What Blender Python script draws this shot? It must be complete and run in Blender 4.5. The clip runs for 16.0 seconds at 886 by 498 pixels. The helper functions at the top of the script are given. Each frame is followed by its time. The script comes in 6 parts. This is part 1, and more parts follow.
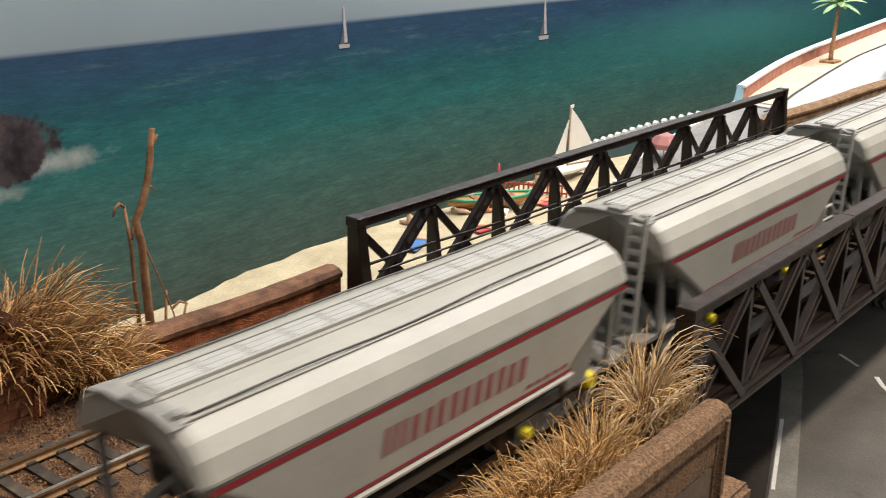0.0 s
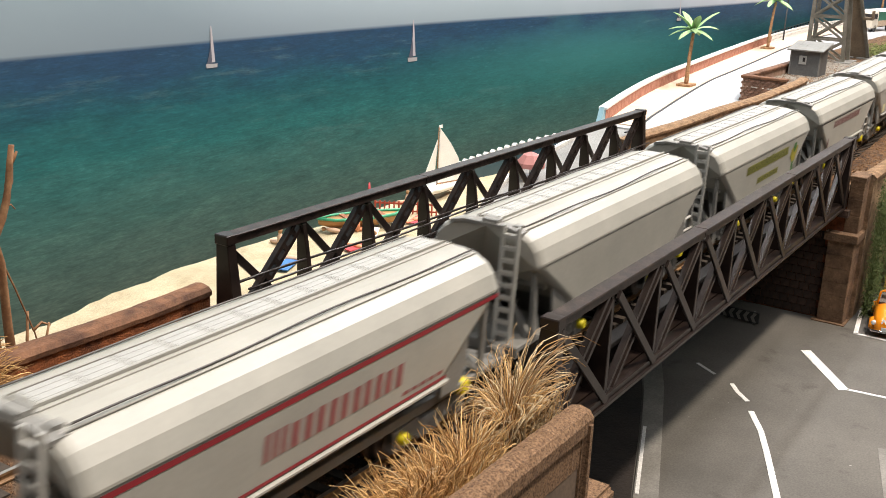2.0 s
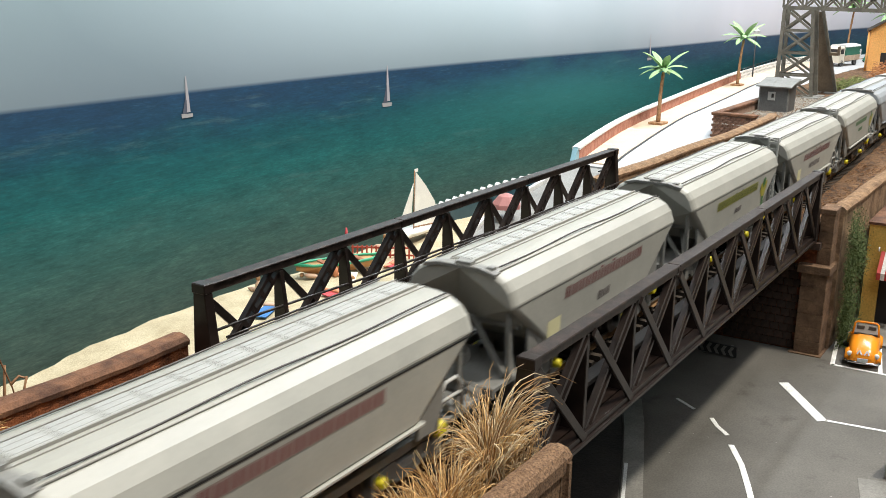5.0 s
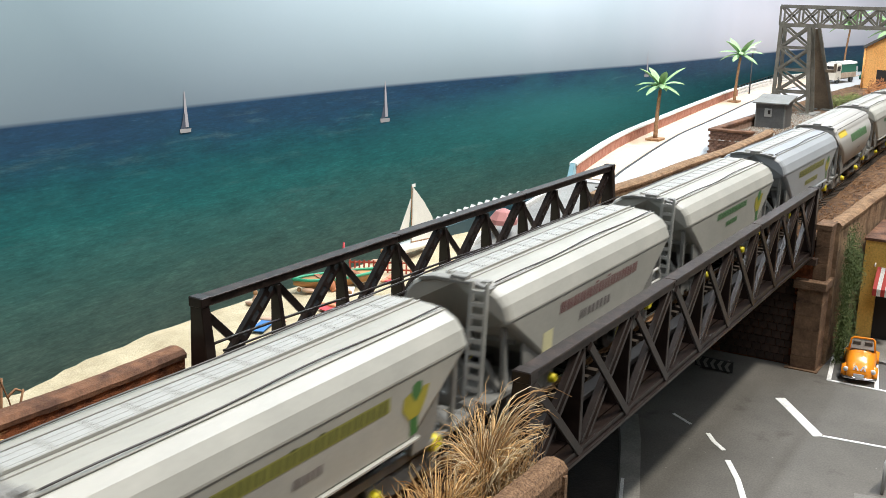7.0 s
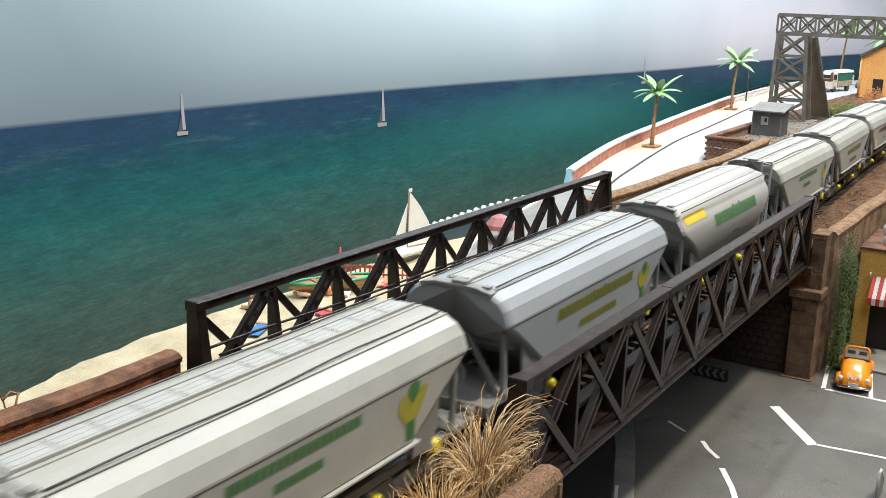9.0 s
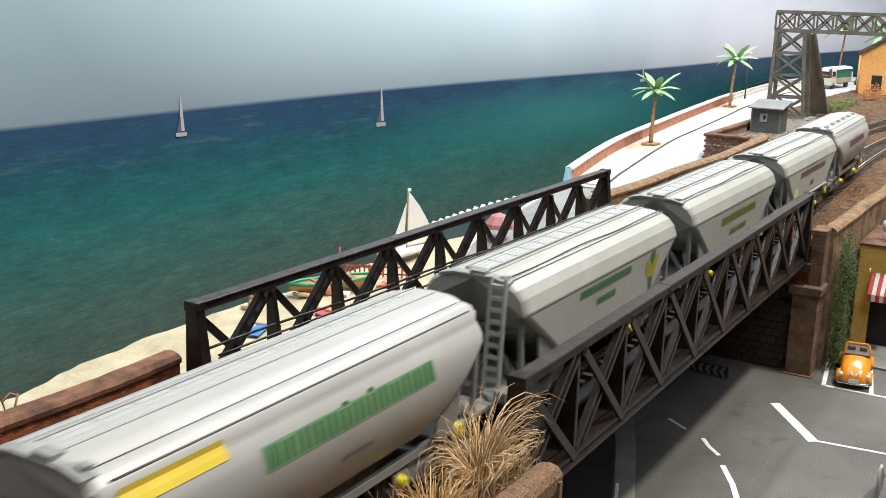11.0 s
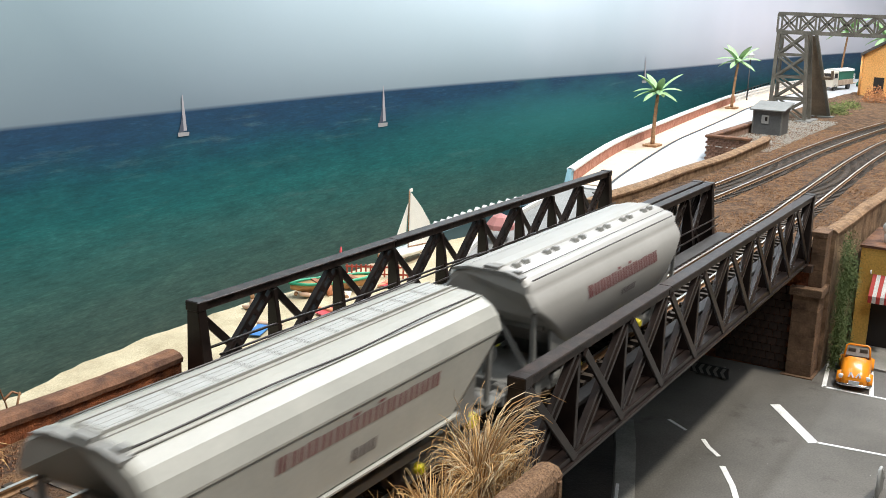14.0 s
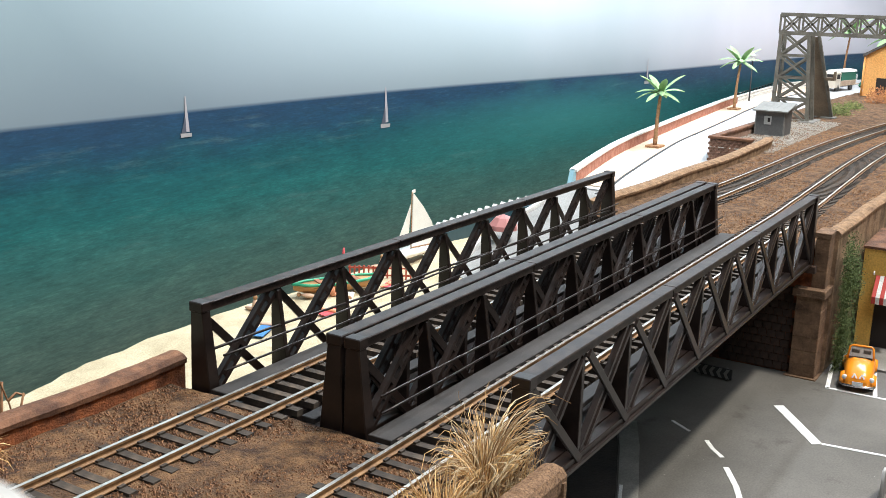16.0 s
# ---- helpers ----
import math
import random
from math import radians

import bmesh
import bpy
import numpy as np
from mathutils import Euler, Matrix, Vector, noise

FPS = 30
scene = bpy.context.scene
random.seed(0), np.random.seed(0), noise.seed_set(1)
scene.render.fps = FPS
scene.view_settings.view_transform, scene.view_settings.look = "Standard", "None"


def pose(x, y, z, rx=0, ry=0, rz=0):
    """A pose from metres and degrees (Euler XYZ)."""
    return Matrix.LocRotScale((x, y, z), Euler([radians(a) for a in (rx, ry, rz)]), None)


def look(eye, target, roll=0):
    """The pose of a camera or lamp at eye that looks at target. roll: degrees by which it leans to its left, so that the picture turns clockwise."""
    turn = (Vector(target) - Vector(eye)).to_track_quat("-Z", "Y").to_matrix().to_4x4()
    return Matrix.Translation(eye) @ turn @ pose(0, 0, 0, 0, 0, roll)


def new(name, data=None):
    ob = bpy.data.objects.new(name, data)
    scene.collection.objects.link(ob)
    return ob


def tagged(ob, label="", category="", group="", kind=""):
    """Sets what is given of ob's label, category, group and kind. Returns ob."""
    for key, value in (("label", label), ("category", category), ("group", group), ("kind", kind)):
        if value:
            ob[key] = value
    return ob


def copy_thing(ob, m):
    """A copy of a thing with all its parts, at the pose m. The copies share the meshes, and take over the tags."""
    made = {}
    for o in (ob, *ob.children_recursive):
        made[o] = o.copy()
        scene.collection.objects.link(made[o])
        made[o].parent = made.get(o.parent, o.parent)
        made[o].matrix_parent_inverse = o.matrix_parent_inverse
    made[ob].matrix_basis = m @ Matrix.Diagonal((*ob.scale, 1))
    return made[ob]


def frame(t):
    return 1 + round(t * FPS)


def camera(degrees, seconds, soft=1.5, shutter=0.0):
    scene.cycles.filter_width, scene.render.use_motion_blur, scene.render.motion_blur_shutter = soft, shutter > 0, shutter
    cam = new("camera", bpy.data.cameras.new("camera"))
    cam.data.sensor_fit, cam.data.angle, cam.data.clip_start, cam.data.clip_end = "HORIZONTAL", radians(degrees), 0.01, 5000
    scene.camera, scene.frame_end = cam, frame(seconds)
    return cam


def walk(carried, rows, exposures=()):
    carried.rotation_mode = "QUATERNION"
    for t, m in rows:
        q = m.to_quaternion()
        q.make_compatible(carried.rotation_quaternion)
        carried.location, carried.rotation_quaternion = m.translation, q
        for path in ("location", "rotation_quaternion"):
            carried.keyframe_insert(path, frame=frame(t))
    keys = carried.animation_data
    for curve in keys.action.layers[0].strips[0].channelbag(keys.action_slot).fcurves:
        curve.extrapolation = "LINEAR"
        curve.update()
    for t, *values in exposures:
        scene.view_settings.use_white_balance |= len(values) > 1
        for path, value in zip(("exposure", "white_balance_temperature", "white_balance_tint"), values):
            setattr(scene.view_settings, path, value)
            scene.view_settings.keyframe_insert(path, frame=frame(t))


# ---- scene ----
# A model railway in H0: lengths below are in millimetres and U turns them into metres.
# x runs along the bridge, y towards the sea, z up from the rail tops.
U = 0.001
cam = camera(45.62, 16.0, soft=0.7, shutter=0.4)


def cam_pose(x, y, z, yaw, pitch, roll):
    a, b = radians(yaw), radians(pitch)
    eye = Vector((x, y, z)) * U
    way = Vector((math.cos(a) * math.cos(b), math.sin(a) * math.cos(b), math.sin(b)))
    return look(eye, eye + way, -roll)


CAMERA_ROWS = [
    (0.0, -225.2, -133.3, 120.0, 39.36, -18.42, -1.06),
    (0.5, -224.4, -133.7, 119.0, 36.91, -18.22, -1.68),
    (1.0, -226.5, -135.0, 119.4, 34.21, -17.92, -2.48),
    (1.5, -227.4, -135.9, 119.2, 32.71, -17.48, -2.66),
    (2.0, -228.4, -136.8, 119.5, 32.15, -17.01, -2.51),
    (2.5, -229.3, -137.8, 119.5, 31.74, -16.49, -2.31),
    (3.0, -229.3, -138.4, 119.9, 31.49, -16.02, -2.02),
    (3.5, -229.8, -139.0, 120.0, 31.26, -15.56, -1.75),
    (4.0, -229.6, -139.2, 120.2, 31.16, -15.23, -1.45),
    (6.5, -230.9, -140.4, 120.5, 31.02, -14.00, -1.34),
    (7.0, -230.9, -140.6, 120.2, 31.02, -13.80, -1.40),
    (7.5, -231.1, -140.4, 120.6, 30.96, -13.71, -1.49),
    (8.0, -231.0, -140.5, 120.8, 30.93, -13.66, -1.60),
    (8.5, -231.1, -139.7, 120.8, 30.81, -13.62, -1.87),
    (9.0, -231.2, -140.2, 120.9, 30.77, -13.57, -1.99),
    (11.5, -230.9, -140.7, 120.6, 30.79, -13.59, -1.53),
    (12.0, -230.9, -140.2, 120.6, 30.76, -13.58, -1.65),
    (12.5, -231.2, -140.0, 120.8, 30.72, -13.59, -1.73),
    (13.0, -231.4, -140.5, 120.6, 30.77, -13.55, -1.77),
    (13.5, -231.6, -141.0, 120.6, 30.82, -13.54, -1.75),
    (14.0, -231.7, -141.4, 120.8, 30.88, -13.56, -1.75),
    (14.5, -231.7, -141.2, 120.9, 30.91, -13.58, -1.76),
    (15.0, -231.7, -140.9, 120.6, 30.91, -13.52, -1.74),
    (15.5, -231.8, -140.5, 120.6, 30.91, -13.50, -1.73),
    (16.0, -231.8, -140.7, 120.7, 30.98, -13.51, -1.72),
]
walk(cam, [(r[0], cam_pose(*r[1:])) for r in CAMERA_ROWS],
     exposures=[(0.0, 0.12, 6900, 16), (0.5, 0.24, 6950, 16), (1.0, 0.33, 6950, 16), (1.5, 0.41, 6900, 16), (2.0, 0.43, 6850, 16), (3.5, 0.34, 6700, 9), (6.5, 0.28, 6250, 11), (15.4, 0.27, 6230, 11), (16.0, 0.48, 6150, 11)])

# ---- light: a lit hobby room, lamps over the layout ----
world = bpy.data.worlds.new("world")
scene.world = world
world.use_nodes = True
world.node_tree.nodes["Background"].inputs[0].default_value = (0.9, 0.95, 1.0, 1)
world.node_tree.nodes["Background"].inputs[1].default_value = 0.014


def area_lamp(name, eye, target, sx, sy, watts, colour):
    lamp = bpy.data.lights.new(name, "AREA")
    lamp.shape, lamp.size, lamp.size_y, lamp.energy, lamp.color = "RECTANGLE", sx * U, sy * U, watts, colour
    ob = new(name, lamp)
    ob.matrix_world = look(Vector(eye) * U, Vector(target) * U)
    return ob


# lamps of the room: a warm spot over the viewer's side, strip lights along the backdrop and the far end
area_lamp("key_lamp", (350, -560, 1480), (250, 40, 0), 230, 100, 23.0, (1.0, 0.93, 0.80))
area_lamp("backdrop_strip_lamp", (800, 160, 780), (800, 430, 60), 1500, 40, 6.6, (0.90, 0.96, 1.0))
# added fill on the viewer's side for wagon ends and sea, no known source
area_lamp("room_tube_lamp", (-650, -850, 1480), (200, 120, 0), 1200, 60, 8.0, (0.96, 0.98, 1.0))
area_lamp("far_strip_lamp", (1500, -100, 1500), (1400, 120, 0), 1200, 60, 27.0, (0.95, 0.98, 1.0))


# ---- material helpers ----
def material(name, build, rough=0.6, metal=0.0, spec=0.5):
    m = bpy.data.materials.new(name)
    m.use_nodes = True
    nt = m.node_tree
    bsdf = nt.nodes["Principled BSDF"]
    bsdf.inputs["Roughness"].default_value = rough
    bsdf.inputs["Metallic"].default_value = metal
    bsdf.inputs["Specular IOR Level"].default_value = spec
    build(nt, bsdf)
    return m


def coords(nt):
    return nt.nodes.new("ShaderNodeTexCoord").outputs["Object"]


def noise_at(nt, scale, detail=4.0, rough=0.6, vector=None):
    n = nt.nodes.new("ShaderNodeTexNoise")
    n.inputs["Scale"].default_value = scale
    n.inputs["Detail"].default_value = detail
    n.inputs["Roughness"].default_value = rough
    nt.links.new(vector if vector else coords(nt), n.inputs["Vector"])
    return n.outputs["Fac"]


def ramp(nt, fac, stops):
    r = nt.nodes.new("ShaderNodeValToRGB")
    while len(r.color_ramp.elements) < len(stops):
        r.color_ramp.elements.new(0.5)
    for e, (p, c) in zip(r.color_ramp.elements, stops):
        e.position, e.color = p, (*c, 1)
    nt.links.new(fac, r.inputs["Fac"])
    return r.outputs["Color"]


def mix(nt, fac, a, b, mode="MIX"):
    m = nt.nodes.new("ShaderNodeMix")
    m.data_type, m.blend_type = "RGBA", mode
    for sock, v in ((m.inputs[0], fac), (m.inputs[6], a), (m.inputs[7], b)):
        if isinstance(v, (int, float)):
            sock.default_value = v
        elif isinstance(v, tuple):
            sock.default_value = (*v, 1)
        else:
            nt.links.new(v, sock)
    return m.outputs[2]


def bump(nt, bsdf, height, strength, distance):
    b = nt.nodes.new("ShaderNodeBump")
    b.inputs["Strength"].default_value = strength
    b.inputs["Distance"].default_value = distance * U
    nt.links.new(height, b.inputs["Height"])
    nt.links.new(b.outputs["Normal"], bsdf.inputs["Normal"])


def speckled(name, dark, light, coarse=60, fine=900, rough=0.7, relief=0.3, depth=0.4, metal=0.0, lo=0.3, hi=0.7, spec=0.5, per_object=0.0, grit=0.8):
    """A surface of two tones with stains and grain; scales are per metre."""
    def build(nt, bsdf):
        big, small = noise_at(nt, coarse), noise_at(nt, fine, 3.0)
        col = ramp(nt, big, [(lo, dark), (hi, light)])
        grain = ramp(nt, small, [(0.3, (0.72, 0.72, 0.72)), (0.7, (1.18, 1.18, 1.18))])
        col = mix(nt, grit, col, grain, "MULTIPLY")
        if per_object:
            info = nt.nodes.new("ShaderNodeObjectInfo")
            tone = ramp(nt, info.outputs["Random"], [(0.0, (1 - per_object,) * 3), (1.0, (1 + per_object,) * 3)])
            col = mix(nt, 1.0, col, tone, "MULTIPLY")
        nt.links.new(col, bsdf.inputs["Base Color"])
        if relief:
            bump(nt, bsdf, small, relief, depth)
    return material(name, build, rough, metal, spec)


def plain(name, colour, rough=0.5, metal=0.0, tint=0.06, spec=0.5):
    lo = tuple(c * (1 - tint) for c in colour)
    hi = tuple(min(1, c * (1 + tint)) for c in colour)
    return speckled(name, lo, hi, 90, 1500, rough, 0.05, 0.1, metal, spec=spec, grit=0.2)


M = {}
M["ballast"] = speckled("ballast", (0.045, 0.020, 0.009), (0.23, 0.125, 0.055), 190, 1300, 0.95, 1.0, 1.5, lo=0.35, hi=0.68)
M["rail_side"] = speckled("rail_side", (0.13, 0.062, 0.025), (0.33, 0.19, 0.085), 200, 2000, 0.7, 0.2, 0.1)
M["rail_top"] = plain("rail_top", (0.70, 0.66, 0.60), 0.36, 1.0, tint=0.15)
M["sleeper"] = speckled("sleeper", (0.022, 0.017, 0.013), (0.085, 0.062, 0.043), 200, 1500, 0.85, 0.4, 0.2, per_object=0.3)
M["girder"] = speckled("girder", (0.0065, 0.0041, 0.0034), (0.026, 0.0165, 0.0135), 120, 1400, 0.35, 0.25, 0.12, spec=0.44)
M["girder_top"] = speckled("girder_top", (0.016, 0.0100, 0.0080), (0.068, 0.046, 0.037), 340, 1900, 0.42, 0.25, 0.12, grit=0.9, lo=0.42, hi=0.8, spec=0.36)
M["masonry"] = speckled("masonry", (0.055, 0.015, 0.006), (0.32, 0.095, 0.032), 130, 1000, 0.9, 1.0, 1.0, lo=0.36, hi=0.64)
M["coping"] = speckled("coping", (0.07, 0.029, 0.014), (0.215, 0.100, 0.050), 120, 1700, 0.85, 0.6, 0.5, lo=0.36, hi=0.66)
def road_nodes(nt, bsdf):
    base = ramp(nt, noise_at(nt, 14, 4), [(0.3, (0.078, 0.073, 0.064)), (0.7, (0.14, 0.13, 0.115))])
    grain = noise_at(nt, 1200, 3)
    col = mix(nt, 0.8, base, ramp(nt, grain, [(0.3, (0.75,) * 3), (0.7, (1.18,) * 3)]), "MULTIPLY")
    stain = ramp(nt, noise_at(nt, 45, 5, 0.7), [(0.60, (1, 1, 1)), (0.72, (0.55, 0.53, 0.5))])
    col = mix(nt, 0.8, col, stain, "MULTIPLY")
    fleck = ramp(nt, noise_at(nt, 420, 2), [(0.74, (0, 0, 0)), (0.80, (1, 1, 1))])
    col = mix(nt, fleck, col, (0.36, 0.35, 0.32))
    nt.links.new(col, bsdf.inputs["Base Color"])
    bump(nt, bsdf, grain, 0.25, 0.2)


M["road"] = material("road", road_nodes, 0.85)
M["kerb"] = speckled("kerb", (0.14, 0.135, 0.12), (0.24, 0.23, 0.21), 40, 1200, 0.85, 0.2, 0.2)
M["paint_white"] = speckled("paint_white", (0.62, 0.62, 0.6), (0.82, 0.82, 0.8), 120, 1200, 0.7, 0.1, 0.1)
M["sand"] = speckled("sand", (0.38, 0.32, 0.205), (0.55, 0.48, 0.325), 60, 1300, 0.95, 0.6, 0.6, grit=0.8)
M["promenade"] = speckled("promenade", (0.38, 0.385, 0.39), (0.50, 0.505, 0.51), 18, 900, 0.6, 0.1, 0.1, grit=0.4)
M["promenade_tile"] = speckled("promenade_tile", (0.58, 0.43, 0.31), (0.68, 0.53, 0.39), 30, 900, 0.7, 0.1, 0.1, grit=0.4)
M["base"] = speckled("base", (0.2, 0.18, 0.15), (0.3, 0.27, 0.22), 8, 300, 0.9, 0.1, 0.2)
M["wagon"] = speckled("wagon", (0.335, 0.333, 0.300), (0.415, 0.407, 0.364), 38, 900, 0.46, 0.05, 0.05, per_object=0.03, grit=0.2)
M["wagon_pale"] = speckled("wagon_pale", (0.365, 0.355, 0.333), (0.425, 0.415, 0.39), 25, 700, 0.42, 0.05, 0.05, grit=0.12)
M["wagon_blue"] = speckled("wagon_blue", (0.275, 0.294, 0.312), (0.325, 0.345, 0.365), 25, 700, 0.45, 0.05, 0.05, grit=0.12)
M["wagon_grey"] = speckled("wagon_grey", (0.17, 0.168, 0.158), (0.26, 0.257, 0.24), 60, 900, 0.55, 0.1, 0.1, grit=0.4)
M["grating"] = speckled("grating", (0.36, 0.365, 0.35), (0.47, 0.475, 0.46), 60, 700, 0.5, 0.1, 0.1, grit=0.3)
M["black"] = plain("black", (0.02, 0.02, 0.02), 0.5)
M["wheel"] = plain("wheel", (0.25, 0.22, 0.2), 0.35, 0.8)
M["red"] = plain("red", (0.28, 0.02, 0.03), 0.45)
M["lettering_red"] = plain("lettering_red", (0.17, 0.055, 0.055), 0.5)
M["lettering_rose"] = plain("lettering_rose", (0.26, 0.085, 0.085), 0.5)
M["lettering_grey"] = plain("lettering_grey", (0.12, 0.10, 0.10), 0.5)
M["band_lime"] = plain("band_lime", (0.25, 0.25, 0.055), 0.5, tint=0.15)
M["band_sage"] = plain("band_sage", (0.255, 0.265, 0.16), 0.5, tint=0.15)
M["band_green"] = plain("band_green", (0.13, 0.24, 0.12), 0.5, tint=0.15)
M["band_rose"] = plain("band_rose", (0.26, 0.20, 0.18), 0.5, tint=0.1)
M["emblem_green"] = plain("emblem_green", (0.05, 0.16, 0.045), 0.5)
M["emblem_yellow"] = plain("emblem_yellow", (0.34, 0.30, 0.035), 0.5, tint=0.15)
M["patch_yellow"] = plain("patch_yellow", (0.62, 0.46, 0.04), 0.5)
M["lid_hinge"] = speckled("lid_hinge", (0.19, 0.19, 0.175), (0.27, 0.27, 0.25), 60, 900, 0.6, 0.1, 0.1)
M["lettering_green"] = plain("lettering_green", (0.035, 0.10, 0.03), 0.5)
M["lettering_lime"] = plain("lettering_lime", (0.085, 0.095, 0.02), 0.5)
M["yellow"] = plain("yellow", (0.75, 0.64, 0.02), 0.45)
M["label"] = plain("label", (0.68, 0.64, 0.38), 0.6)


# ---- mesh helpers (millimetres) ----
def mesh_ob(name, bm, mat, parent=None):
    for v in bm.verts:
        v.co *= U
    me = bpy.data.meshes.new(name)
    bm.normal_update()
    bm.to_mesh(me)
    bm.free()
    mats = mat if isinstance(mat, (list, tuple)) else [mat]
    for m in mats:
        me.materials.append(m)
    ob = new(name, me)
    if parent:
        ob.parent = parent
    return ob


def part(name, bm, mat, parent, label=""):
    ob = mesh_ob(name, bm, mat, parent)
    return tagged(ob, label) if label else ob


def empty(name, m, label, category, group="", kind=""):
    ob = new(name)
    ob.empty_display_size = 0.01
    ob.matrix_world = m
    return tagged(ob, label, category, group, kind)


def at(x, y, z, rx=0, ry=0, rz=0):
    return pose(x * U, y * U, z * U, rx, ry, rz)


def box(bm, x0, x1, y0, y1, z0, z1, mi=0):
    vs = [bm.verts.new((x, y, z)) for x in (x0, x1) for y in (y0, y1) for z in (z0, z1)]
    for f in ((0, 1, 3, 2), (4, 6, 7, 5), (0, 4, 5, 1), (2, 3, 7, 6), (0, 2, 6, 4), (1, 5, 7, 3)):
        bm.faces.new([vs[i] for i in f]).material_index = mi
    return vs


def bevelled(bm, w=0.4, seg=1):
    bmesh.ops.recalc_face_normals(bm, faces=bm.faces)
    es = [e for e in bm.edges if len(e.link_faces) == 2 and e.calc_face_angle(0) > 0.6]
    bmesh.ops.bevel(bm, geom=es, offset=w, segments=seg, affect="EDGES", clamp_overlap=True)
    return bm


def beam(bm, a, b, w, h, up=(0, 0, 1), mi=0, w2=None, h2=None):
    """A bar from a to b, w wide across and h high along up."""
    a, b = Vector(a), Vector(b)
    d = (b - a).normalized()
    s = d.cross(Vector(up))
    if s.length < 1e-4:
        s = d.cross(Vector((1, 0, 0)))
    s.normalize()
    u = s.cross(d)
    rows = []
    for p, ww, hh in ((a, w, h), (b, w2 or w, h2 or h)):
        rows.append([bm.verts.new(p + s * i * ww / 2 + u * j * hh / 2) for i, j in ((-1, -1), (1, -1), (1, 1), (-1, 1))])
    for i in range(4):
        bm.faces.new((rows[0][i], rows[0][(i + 1) % 4], rows[1][(i + 1) % 4], rows[1][i])).material_index = mi
    bm.faces.new(rows[0][::-1]).material_index = mi
    bm.faces.new(rows[1]).material_index = mi


def tube(bm, pts, r, n=6, mi=0, cap=True, r2=None):
    pts = [Vector(p) for p in pts]
    rings = []
    for i, p in enumerate(pts):
        d = (pts[min(i + 1, len(pts) - 1)] - pts[max(i - 1, 0)]).normalized()
        s = d.cross(Vector((0.13, 0.27, 1))).normalized()
        u = s.cross(d)
        k = i / max(1, len(pts) - 1)
        rr = r if r2 is None else r + (r2 - r) * k
        rings.append([bm.verts.new(p + (s * math.cos(2 * math.pi * j / n) + u * math.sin(2 * math.pi * j / n)) * rr) for j in range(n)])
    for a, b in zip(rings, rings[1:]):
        for j in range(n):
            f = bm.faces.new((a[j], a[(j + 1) % n], b[(j + 1) % n], b[j]))
            f.smooth, f.material_index = True, mi
    if cap:
        bm.faces.new(rings[0][::-1]).material_index = mi
        bm.faces.new(rings[-1]).material_index = mi


def loft(bm, sections, mi=0, smooth=False, cap=True):
    """Closed outlines of equal length, joined one after the other."""
    rings = [[bm.verts.new(p) for p in s] for s in sections]
    n = len(rings[0])
    for a, b in zip(rings, rings[1:]):
        for j in range(n):
            f = bm.faces.new((a[j], a[(j + 1) % n], b[(j + 1) % n], b[j]))
            f.smooth, f.material_index = smooth, mi
    if cap:
        bm.faces.new(rings[0][::-1]).material_index = mi
        bm.faces.new(rings[-1]).material_index = mi
    return rings


def ball(bm, c, rx, ry=None, rz=None, nu=8, nv=6, mi=0, rough=0.0):
    ry, rz = ry or rx, rz or rx
    m = Matrix.Translation(c) @ Matrix.Diagonal((rx, ry, rz, 1))
    r = bmesh.ops.create_uvsphere(bm, u_segments=nu, v_segments=nv, radius=1, matrix=m)
    for v in r["verts"]:
        if rough:
            v.co += Vector((random.uniform(-1, 1), random.uniform(-1, 1), random.uniform(-1, 1))) * rough
        for f in v.link_faces:
            f.smooth, f.material_index = True, mi


def structure(name, bm, mat, label, category):
    return tagged(mesh_ob(name, bm, mat), label, category, kind="structure")


def BM():
    return bmesh.new()
M["print_hull"] = plain("print_hull", (0.34, 0.33, 0.33), 0.6)
M["print_sail"] = plain("print_sail", (0.40, 0.375, 0.395), 0.6)
M["print_shadow"] = plain("print_shadow", (0.08, 0.09, 0.12), 0.6)
M["sail"] = plain("sail", (0.88, 0.87, 0.82), 0.7)
M["boat_brown"] = plain("boat_brown", (0.30, 0.11, 0.05), 0.5)
M["boat_orange"] = plain("boat_orange", (0.50, 0.26, 0.10), 0.5)
M["boat_green"] = plain("boat_green", (0.03, 0.30, 0.16), 0.5)
M["red_paint"] = plain("red_paint", (0.42, 0.07, 0.04), 0.6)
M["parasol_red"] = plain("parasol_red", (0.5, 0.06, 0.07), 0.7)
M["parasol_pink"] = plain("parasol_pink", (0.42, 0.18, 0.17), 0.7)
M["skin"] = plain("skin", (0.62, 0.42, 0.30), 0.6)
M["skin_red"] = plain("skin_red", (0.66, 0.27, 0.14), 0.6)
M["towel_blue"] = plain("towel_blue", (0.05, 0.18, 0.45), 0.8)
M["paint_blue"] = plain("paint_blue", (0.30, 0.52, 0.62), 0.5)
M["paint_teal"] = plain("paint_teal", (0.01, 0.05, 0.075), 0.4)
M["brick_brown"] = speckled("brick_brown", (0.12, 0.055, 0.03), (0.3, 0.17, 0.12), 160, 900, 0.9, 0.5, 0.4, per_object=0.3)
M["parking"] = speckled("parking", (0.075, 0.07, 0.065), (0.12, 0.115, 0.105), 20, 1000, 0.85, 0.2, 0.2)
M["cable"] = plain("cable", (0.09, 0.085, 0.08), 0.6)
M["ladder"] = plain("ladder", (0.42, 0.415, 0.385), 0.5)
M["walk_frame"] = plain("walk_frame", (0.34, 0.336, 0.305), 0.55)


